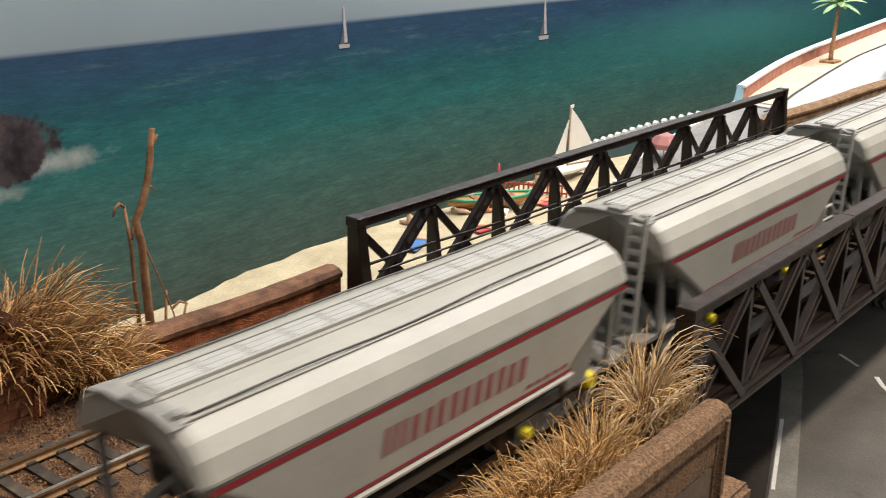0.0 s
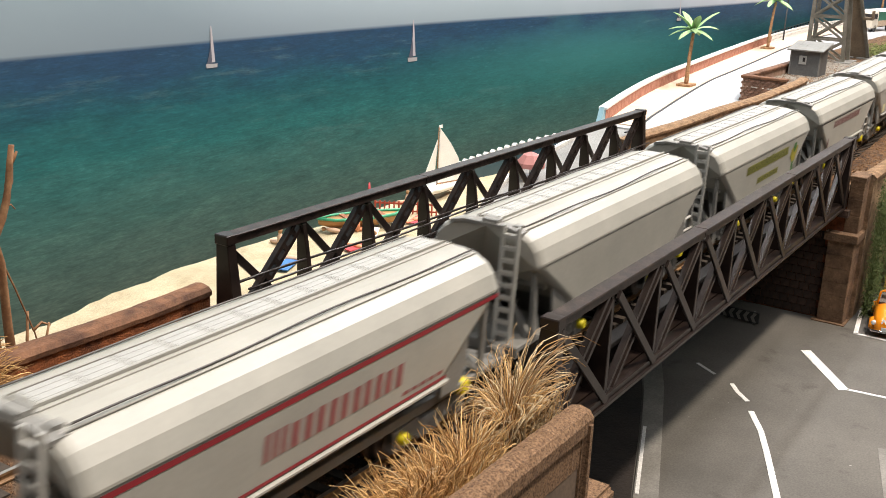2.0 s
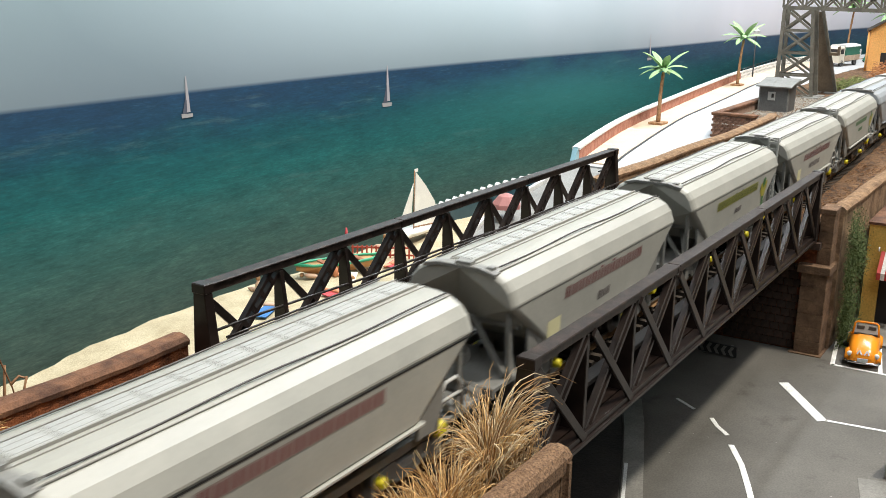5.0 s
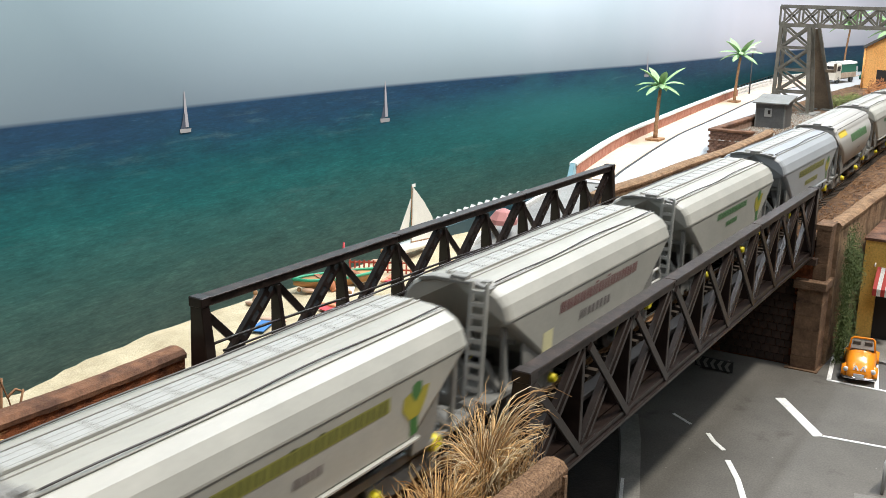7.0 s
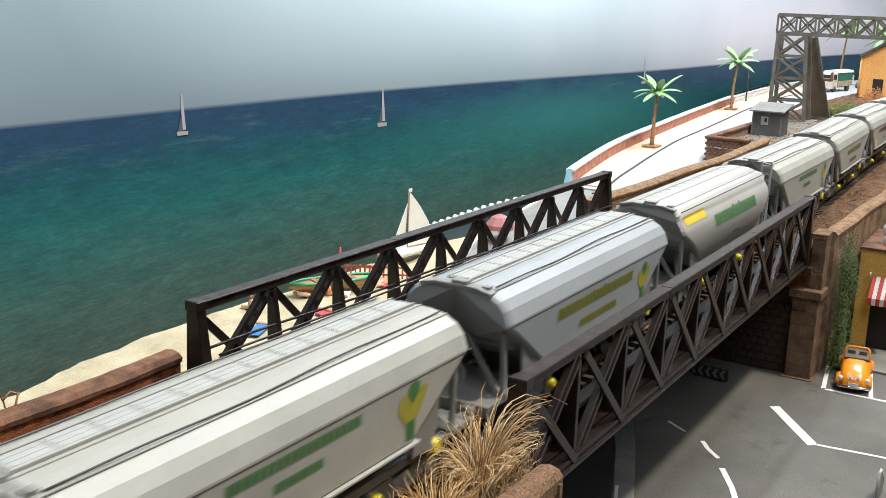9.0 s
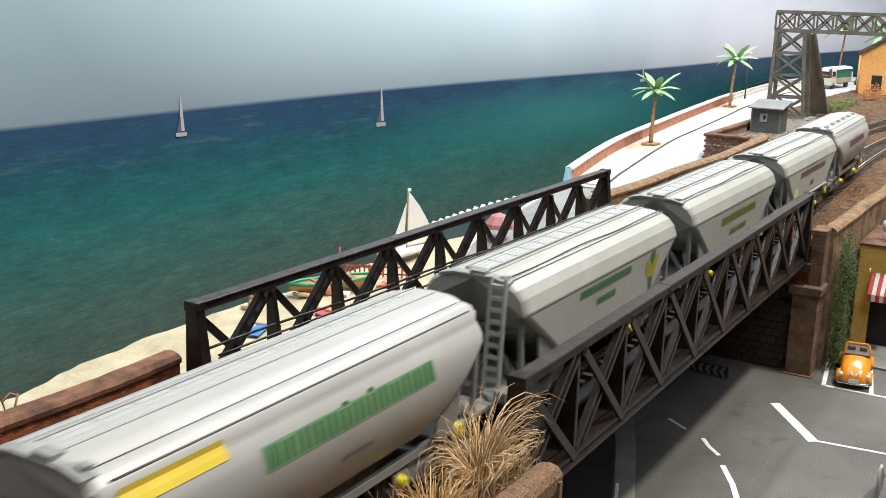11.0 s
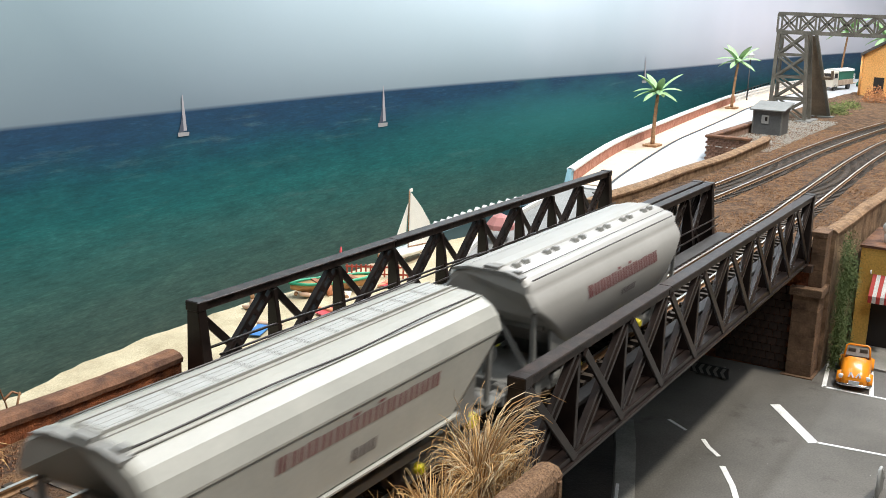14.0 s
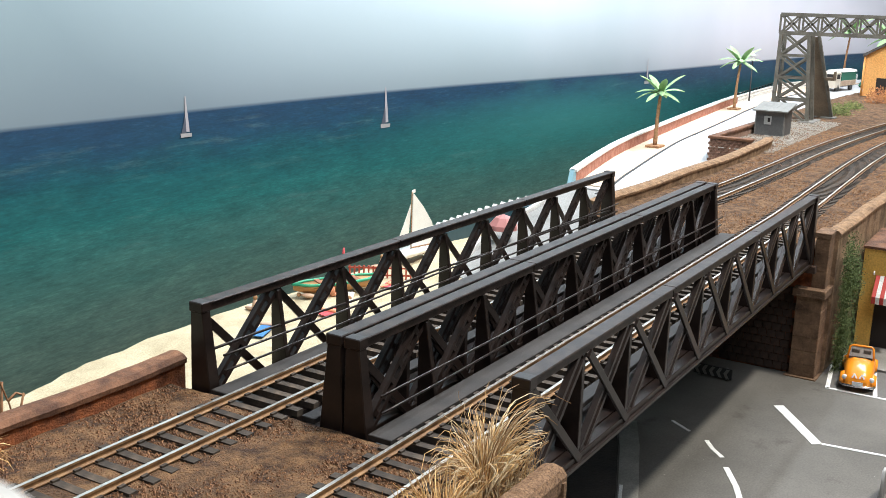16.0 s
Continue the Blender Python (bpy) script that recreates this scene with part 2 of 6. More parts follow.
# ---- plan lines ----
def spline(knots, x):
    """A smooth line through (x, value) knots."""
    if x <= knots[0][0]:
        return knots[0][1]
    if x >= knots[-1][0]:
        return knots[-1][1]
    for i in range(len(knots) - 1):
        if x <= knots[i + 1][0]:
            break
    (x0, y0), (x1, y1) = knots[i], knots[i + 1]
    s0 = (y1 - knots[i - 1][1]) / (x1 - knots[i - 1][0]) if i else 0.0
    s1 = (knots[i + 2][1] - y0) / (knots[i + 2][0] - x0) if i + 2 < len(knots) else (y1 - y0) / (x1 - x0)
    h = x1 - x0
    u = (x - x0) / h
    return (2 * u**3 - 3 * u**2 + 1) * y0 + (u**3 - 2 * u**2 + u) * h * s0 + (-2 * u**3 + 3 * u**2) * y1 + (u**3 - u**2) * h * s1


NEAR_TRACK = [(-2800, 0), (380, 0), (450, 1.6), (520, 3.6), (640, 6.8), (720, 7.2), (820, 5), (1000, -8), (1300, -45), (2500, -260)]
FAR_TRACK = [(-2800, 62.1), (380, 62.1), (450, 60), (600, 55.5), (700, 54), (840, 47), (994, 34), (1300, -2), (2500, -215)]
X_NEAR, X_FAR = -2750, 2450
SPAN = 331.7  # bridge length, nine panels
PANEL = SPAN / 9
ROAD_Z, BEACH_Z, PROM_Z, GROUND_Z = -74.0, -45.0, -18.0, -4.0


def ribbon(bm, xs, left, right, z0, z1, mi=0):
    """A slab along x between two plan lines."""
    loft(bm, [[(x, right(x), z0), (x, left(x), z0), (x, left(x), z1(x) if callable(z1) else z1), (x, right(x), z1(x) if callable(z1) else z1)] for x in xs], mi)


def steps(a, b, d):
    n = max(1, round((b - a) / d))
    return [a + (b - a) * i / n for i in range(n + 1)]


def rough_ground(bm, xs, left, right, n, z, amp, mi=0):
    """An uneven sheet between two plan lines."""
    grid = []
    for x in xs:
        row = []
        for j in range(n + 1):
            y = right(x) + (left(x) - right(x)) * j / n
            h = z(x, y) if callable(z) else z
            k = noise.noise(Vector((x * 0.05, y * 0.05, 1.7))) + 0.6 * noise.noise(Vector((x * 0.2, y * 0.2, 4)))
            row.append(bm.verts.new((x, y, h + amp * k)))
        grid.append(row)
    for a, b in zip(grid, grid[1:]):
        for j in range(n):
            f = bm.faces.new((a[j], b[j], b[j + 1], a[j + 1]))
            f.smooth, f.material_index = True, mi


def board_edge(x):
    return spline([(-2900, 212), (440, 212), (507, 186), (690, 222), (887, 246), (1285, 286), (1590, 298), (2036, 246), (2500, 146), (2900, 60)], x)


# ---- room and layout base ----
M["room"] = speckled("room", (0.5, 0.49, 0.46), (0.6, 0.59, 0.56), 2, 80, 0.9, 0.05, 0.2)
bm = BM()
box(bm, -3300, 3300, -2600, 2600, -1020, -1000)
structure("floor", bm, M["base"], "brown hobby room floor under the layout", "floor")
bm = BM()
box(bm, -3300, 3300, -2600, 2600, 1650, 1670)
structure("ceiling", bm, M["room"], "plain pale room ceiling above the layout", "ceiling")
for nm, b in (("wall_north", (-3300, 3300, 2600, 2640)), ("wall_south", (-3300, 3300, -2640, -2600)), ("wall_east", (3300, 3340, -2600, 2600)), ("wall_west", (-3340, -3300, -2600, 2600))):
    bm = BM()
    box(bm, *b, -1000, 1650)
    structure(nm, bm, M["room"], "plain pale room wall", "wall")
bm = BM()
ribbon(bm, steps(-2900, 2900, 50), board_edge, lambda x: -420, ROAD_Z - 26, ROAD_Z - 3)
structure("baseboard", bm, M["base"], "wooden board that carries the model layout", "board")

# ---- painted sea backdrop: a bent board parallel to the track, turning in behind the far track ----
BACK = [(-2900, 437), (350, 437), (560, 433), (740, 419), (945, 392), (1130, 366), (1350, 349), (1590, 336), (2036, 283), (2900, 120)]
HORIZON_Z = 30.4


def backdrop_material():
    def build(nt, bsdf):
        co = coords(nt)
        sep = nt.nodes.new("ShaderNodeSeparateXYZ")
        nt.links.new(co, sep.inputs[0])
        mapping = nt.nodes.new("ShaderNodeMapping")
        mapping.inputs["Scale"].default_value = (1.0, 1.0, 4.5)
        nt.links.new(co, mapping.inputs["Vector"])
        wave = noise_at(nt, 16, 6, 0.6, mapping.outputs[0])
        mapping2 = nt.nodes.new("ShaderNodeMapping")
        mapping2.inputs["Scale"].default_value = (1.0, 1.0, 7.0)
        nt.links.new(co, mapping2.inputs["Vector"])
        ripple = noise_at(nt, 70, 4, 0.6, mapping2.outputs[0])

        def rng(v, a, b, c=0.0, d=1.0):
            n = nt.nodes.new("ShaderNodeMapRange")
            for k, q in zip(("From Min", "From Max", "To Min", "To Max"), (a, b, c, d)):
                n.inputs[k].default_value = q
            nt.links.new(v, n.inputs["Value"])
            return n.outputs[0]

        def add(a, b, k=1.0):
            n = nt.nodes.new("ShaderNodeMath")
            n.operation = "MULTIPLY_ADD"
            n.inputs[1].default_value = k
            nt.links.new(b, n.inputs[0])
            nt.links.new(a, n.inputs[2])
            return n.outputs[0]
        z = sep.outputs["Z"]
        depth = rng(z, HORIZON_Z * U, -0.17)
        depth = add(depth, rng(wave, 0, 1, -0.5, 0.5), 0.16)
        sea = ramp(nt, depth, [(0.0, (0.010, 0.050, 0.115)), (0.10, (0.010, 0.066, 0.130)), (0.22, (0.008, 0.118, 0.142)), (0.36, (0.024, 0.205, 0.205)), (0.56, (0.10, 0.29, 0.265)), (0.8, (0.23, 0.40, 0.35)), (1.0, (0.33, 0.43, 0.36))])
        mapping3 = nt.nodes.new("ShaderNodeMapping")
        mapping3.inputs["Scale"].default_value = (1.0, 1.0, 2.6)
        mapping3.inputs["Rotation"].default_value = (0, radians(6), 0)
        nt.links.new(co, mapping3.inputs["Vector"])
        swell = noise_at(nt, 30, 5, 0.65, mapping3.outputs[0])
        sea = mix(nt, 0.9, sea, ramp(nt, swell, [(0.3, (0.82, 0.83, 0.84)), (0.5, (1.0, 1.0, 1.0)), (0.72, (1.25, 1.2, 1.17))]), "MULTIPLY")
        sea = mix(nt, 0.7, sea, ramp(nt, ripple, [(0.3, (0.72, 0.72, 0.72)), (0.6, (1.08, 1.08, 1.08)), (0.78, (1.55, 1.5, 1.42))]), "MULTIPLY")
        foam = ramp(nt, wave, [(0.54, (0, 0, 0)), (0.70, (1, 1, 1))])
        cap = ramp(nt, ripple, [(0.60, (0, 0, 0)), (0.72, (1, 1, 1))])
        both = mix(nt, 1.0, foam, cap, "MULTIPLY")
        sea = mix(nt, mix(nt, 1.0, both, (0.2, 0.2, 0.2), "MULTIPLY"), sea, (0.36, 0.42, 0.40))
        mapping4 = nt.nodes.new("ShaderNodeMapping")
        mapping4.inputs["Scale"].default_value = (1.0, 1.0, 9.0)
        mapping4.inputs["Rotation"].default_value = (0, radians(-3), 0)
        nt.links.new(co, mapping4.inputs["Vector"])
        streak = noise_at(nt, 11, 6, 0.7, mapping4.outputs[0])
        sea = mix(nt, ramp(nt, streak, [(0.57, (0, 0, 0)), (0.8, (0.38, 0.38, 0.38))]), sea, (0.22, 0.36, 0.34))
        mapping5 = nt.nodes.new("ShaderNodeMapping")
        mapping5.inputs["Scale"].default_value = (1.0, 1.0, 5.0)
        mapping5.inputs["Rotation"].default_value = (0, radians(4), 0)
        nt.links.new(co, mapping5.inputs["Vector"])
        glint = noise_at(nt, 190, 3, 0.6, mapping5.outputs[0])
        sea = mix(nt, 0.8, sea, ramp(nt, glint, [(0.32, (0.80, 0.80, 0.82)), (0.55, (1.0, 1.0, 1.0)), (0.75, (1.35, 1.3, 1.25))]), "MULTIPLY")
        sea = mix(nt, 0.07, sea, (0.16, 0.17, 0.17))
        # a paler shoal and a dark rock in white surf

        def blot(cx, cz, rx, rz, fuzz, lo, hi, source):
            mp = nt.nodes.new("ShaderNodeMapping")
            mp.inputs["Location"].default_value = (-cx / rx, 0, -cz / rz)
            mp.inputs["Scale"].default_value = (1000 / rx, 0, 1000 / rz)
            nt.links.new(co, mp.inputs["Vector"])
            ln = nt.nodes.new("ShaderNodeVectorMath")
            ln.operation = "LENGTH"
            nt.links.new(mp.outputs[0], ln.inputs[0])
            d = add(ln.outputs["Value"], rng(source, 0, 1, -0.5, 0.5), fuzz)
            return ramp(nt, d, [(lo, (1, 1, 1)), (hi, (0, 0, 0))])
        rough = noise_at(nt, 55, 5, 0.65)
        sea = mix(nt, mix(nt, 1.0, blot(960, -20, 380, 52, 0.9, 0.1, 1.2, wave), (0.55, 0.55, 0.55), "MULTIPLY"), sea, (0.07, 0.32, 0.31))
        sea = mix(nt, blot(88, -34, 56, 9, 1.5, 0.2, 1.1, rough), sea, (0.50, 0.54, 0.53))
        sea = mix(nt, blot(48, -47, 34, 9, 1.2, 0.4, 1.3, rough), sea, (0.50, 0.54, 0.53))
        stone = ramp(nt, rough, [(0.35, (0.02, 0.017, 0.024)), (0.65, (0.10, 0.08, 0.088))])
        sea = mix(nt, blot(-14, -23, 124, 34, 0.5, 0.92, 0.99, rough), sea, stone)
        up = rng(z, HORIZON_Z * U, 0.22)
        cloud = noise_at(nt, 3.2, 3, 0.5)
        up = add(up, rng(cloud, 0, 1, -0.5, 0.5), 0.35)
        sky = ramp(nt, up, [(0.0, (0.215, 0.275, 0.315)), (0.35, (0.215, 0.285, 0.320)), (0.7, (0.22, 0.295, 0.33)), (1.0, (0.225, 0.30, 0.335))])
        veil = ramp(nt, cloud, [(0.35, (0.86, 0.87, 0.9)), (0.7, (1.12, 1.1, 1.08))])
        sky = mix(nt, 0.9, sky, veil, "MULTIPLY")
        sky = mix(nt, blot(820, 150, 640, 165, 0.5, 0.0, 1.2, cloud), sky, (0.56, 0.66, 0.71))
        # lavender sky print, painted brighter here to offset the lamps' falloff
        sky = mix(nt, blot(1900, 80, 1050, 190, 0.5, 0.2, 1.25, cloud), sky, (0.66, 0.66, 0.73))
        edge = ramp(nt, rng(z, (HORIZON_Z - 1.6) * U, (HORIZON_Z + 1.6) * U), [(0.0, (0, 0, 0)), (1.0, (1, 1, 1))])
        nt.links.new(mix(nt, edge, sea, sky), bsdf.inputs["Base Color"])
    return material("backdrop_print", build, 0.6, spec=0.3)


M["backdrop"] = backdrop_material()
bm = BM()
xs = steps(-2900, 2900, 58)
ribbon(bm, xs, lambda x: spline(BACK, x) + 6, lambda x: spline(BACK, x), -420, 520)
for f in bm.faces:
    f.smooth = True
structure("backdrop", bm, M["backdrop"], "printed seascape backdrop board with blue-green water and hazy sky", "backdrop")

# ---- embankments ----
def left_edge(x):
    return spline([(-2800, 104), (400, 104), (500, 97), (700, 98), (720, 150), (1000, 160), (1500, 150), (2500, 0)], x)


def right_edge(x):
    return spline([(-2800, -40), (340, -37), (520, -41), (900, -46), (1300, -95), (2500, -330)], x)


for nm, a, b in (("embankment_near", X_NEAR, -4.0), ("embankment_far", SPAN + 4, X_FAR)):
    bm = BM()
    ribbon(bm, steps(a, b, 60), lambda x: left_edge(x) - 1, lambda x: right_edge(x) + 1, ROAD_Z - 3, GROUND_Z - 4)
    structure(nm, bm, M["masonry"], "brown stone railway embankment beside the road", "embankment")
for nm, a, b in (("ground_near", -420, -3.0), ("ground_far", SPAN + 3, 1500)):
    bm = BM()
    rough_ground(bm, steps(a, b, 5), left_edge, right_edge, 34, GROUND_Z + 1.1, 0.8)
    structure(nm, bm, M["ballast"], "rust-brown ballast and earth along the tracks", "ground")

# ---- road under the bridge, beach and promenade ----
bm = BM()
ribbon(bm, steps(-700, 900, 100), lambda x: 112, lambda x: -420, ROAD_Z - 3, ROAD_Z)
structure("road", bm, M["road"], "worn grey asphalt road passing under the bridge", "road")
bm = BM()
ribbon(bm, steps(-420, 560, 40), lambda x: 112, lambda x: 104, ROAD_Z - 3, BEACH_Z - 1)
structure("beach_wall", bm, M["masonry"], "dark retaining wall between road and beach", "wall")
bm = BM()
def beach_far(x):
    return spline([(-420, 216), (-60, 217), (25, 217.5), (44, 218.5), (70, 225.5), (93, 228.2), (118, 230.3), (140, 231), (200, 229), (300, 226), (640, 222)], x)
rough_ground(bm, steps(-420, 640, 8), beach_far, lambda x: 104, 24, BEACH_Z, 1.6)
structure("beach", bm, M["sand"], "pale yellow sandy beach beside the railway", "beach")
bm = BM()
ribbon(bm, steps(-420, 640, 40), lambda x: beach_far(x) - 2, lambda x: 113, ROAD_Z - 3, BEACH_Z - 4)
structure("beach_bank", bm, M["sand"], "sandy bank below the beach", "bank")


PROM_SEA = [(480, 180), (507, 189), (690, 226), (887, 250), (1080, 271), (1285, 290), (1590, 302), (1724, 290), (2036, 250), (2500, 150)]


def prom_sea(x):
    return spline(PROM_SEA, x)


def prom_land(x):
    return spline([(480, 105), (700, 128), (760, 155), (1000, 166), (1500, 156), (2500, 6)], x)


bm = BM()
ribbon(bm, steps(500, 2300, 30), prom_sea, prom_land, ROAD_Z - 3, PROM_Z)
structure("promenade", bm, M["promenade"], "white seaside promenade road curving along the shore", "pavement")


# ---- track ----
def heading(knots, x):
    return math.degrees(math.atan2(spline(knots, x + 4) - spline(knots, x - 4), 8))


def rail(parent, knots, side):
    prof = [(-1.0, -2.2), (1.0, -2.2), (1.0, -1.9), (0.3, -1.6), (0.3, -0.8), (0.55, -0.6), (0.55, 0), (-0.55, 0), (-0.55, -0.6), (-0.3, -0.8), (-0.3, -1.6), (-1.0, -1.9)]
    bm = BM()
    xs = [X_NEAR, -900, 0, 380] + steps(400, 1100, 20) + steps(1160, X_FAR, 60)
    loft(bm, [[(x, spline(knots, x) + side * 8.25 + p, q) for p, q in prof] for x in xs])
    bm.faces.ensure_lookup_table()
    for f in bm.faces:
        if all(v.co.z > -0.01 for v in f.verts):
            f.material_index = 1
    return part("rail", bm, [M["rail_side"], M["rail_top"]], parent)


def build_track(name, knots, label):
    track = empty(name, at(0, 0, 0), label, "track", kind="structure")
    for side in (-1, 1):
        rail(track, knots, side)
    bm = BM()
    box(bm, -1.4, 1.4, -14, 14, -4.2, -2.2)
    for y in (-8.25, 8.25):
        box(bm, -1.1, 1.1, y - 1.9, y - 0.9, -2.2, -1.6)
        box(bm, -1.1, 1.1, y + 0.9, y + 1.9, -2.2, -1.6)
    bm.verts.ensure_lookup_table()
    first = part("sleeper", bm, M["sleeper"], track)
    rest = BM()
    n = 0
    spots, x = [], X_NEAR
    while x < X_FAR:
        spots.append(x)
        x += 7.3 if x < SPAN else 5.6
    for x in spots:
        y, a = spline(knots, x), heading(knots, x)
        if -170 < x < 1000:
            ob = first if n == 0 else new("sleeper", first.data)
            n += 1
            ob.parent = track
            ob.matrix_basis = at(x, y + random.uniform(-0.3, 0.3), 0, 0, 0, a + random.uniform(-1.2, 1.2))
        else:
            box(rest, x - 1.4, x + 1.4, y - 15, y + 15, -4.2, -2.2)
    tagged(part("distant_sleepers", rest, M["sleeper"], track), kind="stuff")
    return track


build_track("track_near", NEAR_TRACK, "single railway track with bright rails on dark sleepers")
build_track("track_far", FAR_TRACK, "empty railway track with brass-brown rails on dark sleepers")


# ---- truss bridges ----
def shared(name, data, parent, m):
    ob = new(name, data)
    ob.parent = parent
    ob.matrix_basis = m
    return ob


TOP, LOW = 25.3, -12.0


def build_bridge(yc, label):
    bridge = empty("truss_bridge", at(0, yc, 0), label, "bridge", "railway bridge spans")
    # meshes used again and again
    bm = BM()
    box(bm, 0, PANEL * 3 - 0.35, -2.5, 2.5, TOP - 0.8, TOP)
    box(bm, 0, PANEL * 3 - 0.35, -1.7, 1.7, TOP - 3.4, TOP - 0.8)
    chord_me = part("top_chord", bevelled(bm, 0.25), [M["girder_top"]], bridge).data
    bm = BM()
    box(bm, 0, SPAN, -3.0, 3.0, LOW - 0.2, LOW + 1.2)
    box(bm, 0, SPAN, -2.0, 2.0, LOW + 1.2, LOW + 3.4)
    low_me = part("bottom_chord", bevelled(bm, 0.2), M["girder"], bridge).data
    bm = BM()
    loft(bm, [[(-1.2, -2.4, TOP - 2), (2.6, -2.4, TOP - 2), (2.6, 2.4, TOP - 2), (-1.2, 2.4, TOP - 2)],
              [(-1.2, -3.2, LOW + 1), (4.2, -3.2, LOW + 1), (4.0, 6.0, LOW + 1), (-1.2, 6.0, LOW + 1)]])
    box(bm, -1.5, 3.0, -2.8, 2.8, TOP - 3.0, TOP + 0.3)
    post_me = part("end_post", bevelled(bm, 0.3), M["girder"], bridge).data
    bm = BM()
    loft(bm, [[(-1.0, -1.2, TOP - 4), (1.0, -1.2, TOP - 4), (1.0, 1.6, TOP - 4), (-1.0, 1.6, TOP - 4)],
              [(-1.0, -1.2, LOW + 2), (1.0, -1.2, LOW + 2), (1.0, 6.6, LOW + 2), (-1.0, 6.6, LOW + 2)]])
    vert_me = part("upright", bevelled(bm, 0.2), M["girder"], bridge).data
    bm = BM()
    beam(bm, (1.5, -2.0, TOP - 3.6), (PANEL - 1.0, -2.0, LOW + 1.2), 1.0, 2.8, (0, 0, 1))
    diag_me = part("diagonal", bevelled(bm, 0.15), M["girder"], bridge).data
    bm = BM()
    c, d = Vector((PANEL - 1.5, -0.4, TOP - 3.8)), Vector((1.0, -0.4, LOW + 1.2))
    n = (d - c).normalized().cross(Vector((0, 1, 0)))
    for k in (-1, 1):
        beam(bm, c + n * 1.7 * k, d + n * 1.7 * k, 2.0, 1.4, (0, 0, 1))
    for i in range(8):
        p = c + (d - c) * (i + 0.5) / 8 + Vector((0, 0.5, 0))
        q = c + (d - c) * (i + 0.8) / 8 + Vector((0, 0.5, 0))
        beam(bm, p, q, 0.7, 3.0, n)
    brace_me = part("lattice_brace", bm, M["girder"], bridge).data
    for ob in list(bridge.children):
        bpy.data.objects.remove(ob)
    for s in (-1, 1):
        y = s * 26.9
        # s = 1 turns the truss so that its brackets point to the track
        turn = (lambda x: at(x, y, 0)) if s < 0 else (lambda x: at(x, y, 0) @ Matrix.Diagonal((1, -1, 1, 1)))
        for i in range(3):
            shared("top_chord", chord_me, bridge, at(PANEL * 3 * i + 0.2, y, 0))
        shared("bottom_chord", low_me, bridge, at(0, y, 0))
        shared("end_post", post_me, bridge, turn(0))
        shared("end_post", post_me, bridge, turn(SPAN) @ Matrix.Diagonal((-1, 1, 1, 1)))
        for i in range(1, 9):
            shared("upright", vert_me, bridge, turn(PANEL * i))
        for i in range(9):
            shared("diagonal", diag_me, bridge, turn(PANEL * i))
            shared("lattice_brace", brace_me, bridge, turn(PANEL * i))
    # the inner handrails stand on the sea side of each track
    for z in (3.4, 8.2):
        bm = BM()
        pts = [(x, 19.3 + 0.25 * math.sin(x * 0.05 + z), z + 0.25 * math.sin(x * 0.03 + z)) for x in steps(3, SPAN - 3, 12)]
        tube(bm, pts, 0.42, 6)
        part("handrail", bm, M["girder"], bridge)
    if yc:
        bm = BM()
        tube(bm, [(x, 23.8 + 0.2 * math.sin(x * 0.06), 9.8 - 0.0188 * x + 0.3 * math.sin(x * 0.05)) for x in steps(2, SPAN - 2, 10)], 0.5, 6)
        part("cable", bm, M["girder"], bridge, "sagging black cable along the truss")
    for y0, y1 in ((12.5, 20.5), (-20.5, -15.6)):
        bm = BM()
        box(bm, -2, SPAN + 2, y0, y1, -3.4, -1.6)
        part("walkway", bevelled(bm, 0.2), M["walkway"], bridge, "dark grey plank walkway")
    bm = BM()
    for y in (-8.25, 8.25):
        box(bm, -2, SPAN + 2, y - 1.6, y + 1.6, -8.5, -4.25)
    part("stringer", bm, M["girder"], bridge)
    bm = BM()
    box(bm, -2, SPAN + 2, -24.5, 24.5, LOW + 2.6, LOW + 3.4)
    part("deck_plate", bm, M["girder"], bridge, "dark closed bridge deck plate")
    bm = BM()
    box(bm, -1.4, 1.4, -25, 25, LOW + 0.5, LOW + 2.4)
    cross = part("cross_beam", bm, M["girder"], bridge)
    for i in range(10):
        x = min(max(PANEL * i, 2), SPAN - 2)
        if i:
            shared("cross_beam", cross.data, bridge, at(x, 0, 0))
        else:
            cross.matrix_basis = at(x, 0, 0)
    return bridge


M["walkway"] = speckled("walkway", (0.012, 0.010, 0.009), (0.036, 0.030, 0.026), 90, 1200, 0.7, 0.3, 0.2)
build_bridge(0.0, "black iron truss bridge carrying the near track, weathered top chord")
build_bridge(60.2, "black iron truss bridge carrying the far track, weathered top chord")


# ---- hopper wagons ----
HALF = 63.5
PITCH = 148.4


def half_profile(kind):
    if kind == "round":
        pts = [(0, 44.2), (5.4, 43.9), (8.4, 43.0), (8.9, 42.4), (9.5, 42.7), (12.0, 42.1), (12.7, 41.0), (13.5, 40.8)]
        for i in range(1, 10):
            a = radians(58 - 58 * i / 9)
            pts.append((7.0 + 10.5 * math.cos(a), 26.5 + 15.2 * math.sin(a)))
        return pts + [(17.3, 23.8), (16.7, 20.8), (15.6, 18.0), (14.0, 15.8), (12.2, 14.6)]
    return [(0, 43.7), (6.5, 43.4), (10.6, 42.7), (14.2, 40.8), (16.2, 38.4), (17.5, 34.7), (17.5, 34.1), (17.1, 33.9), (17.2, 33.5), (16.6, 18.0), (15.8, 17.4)]


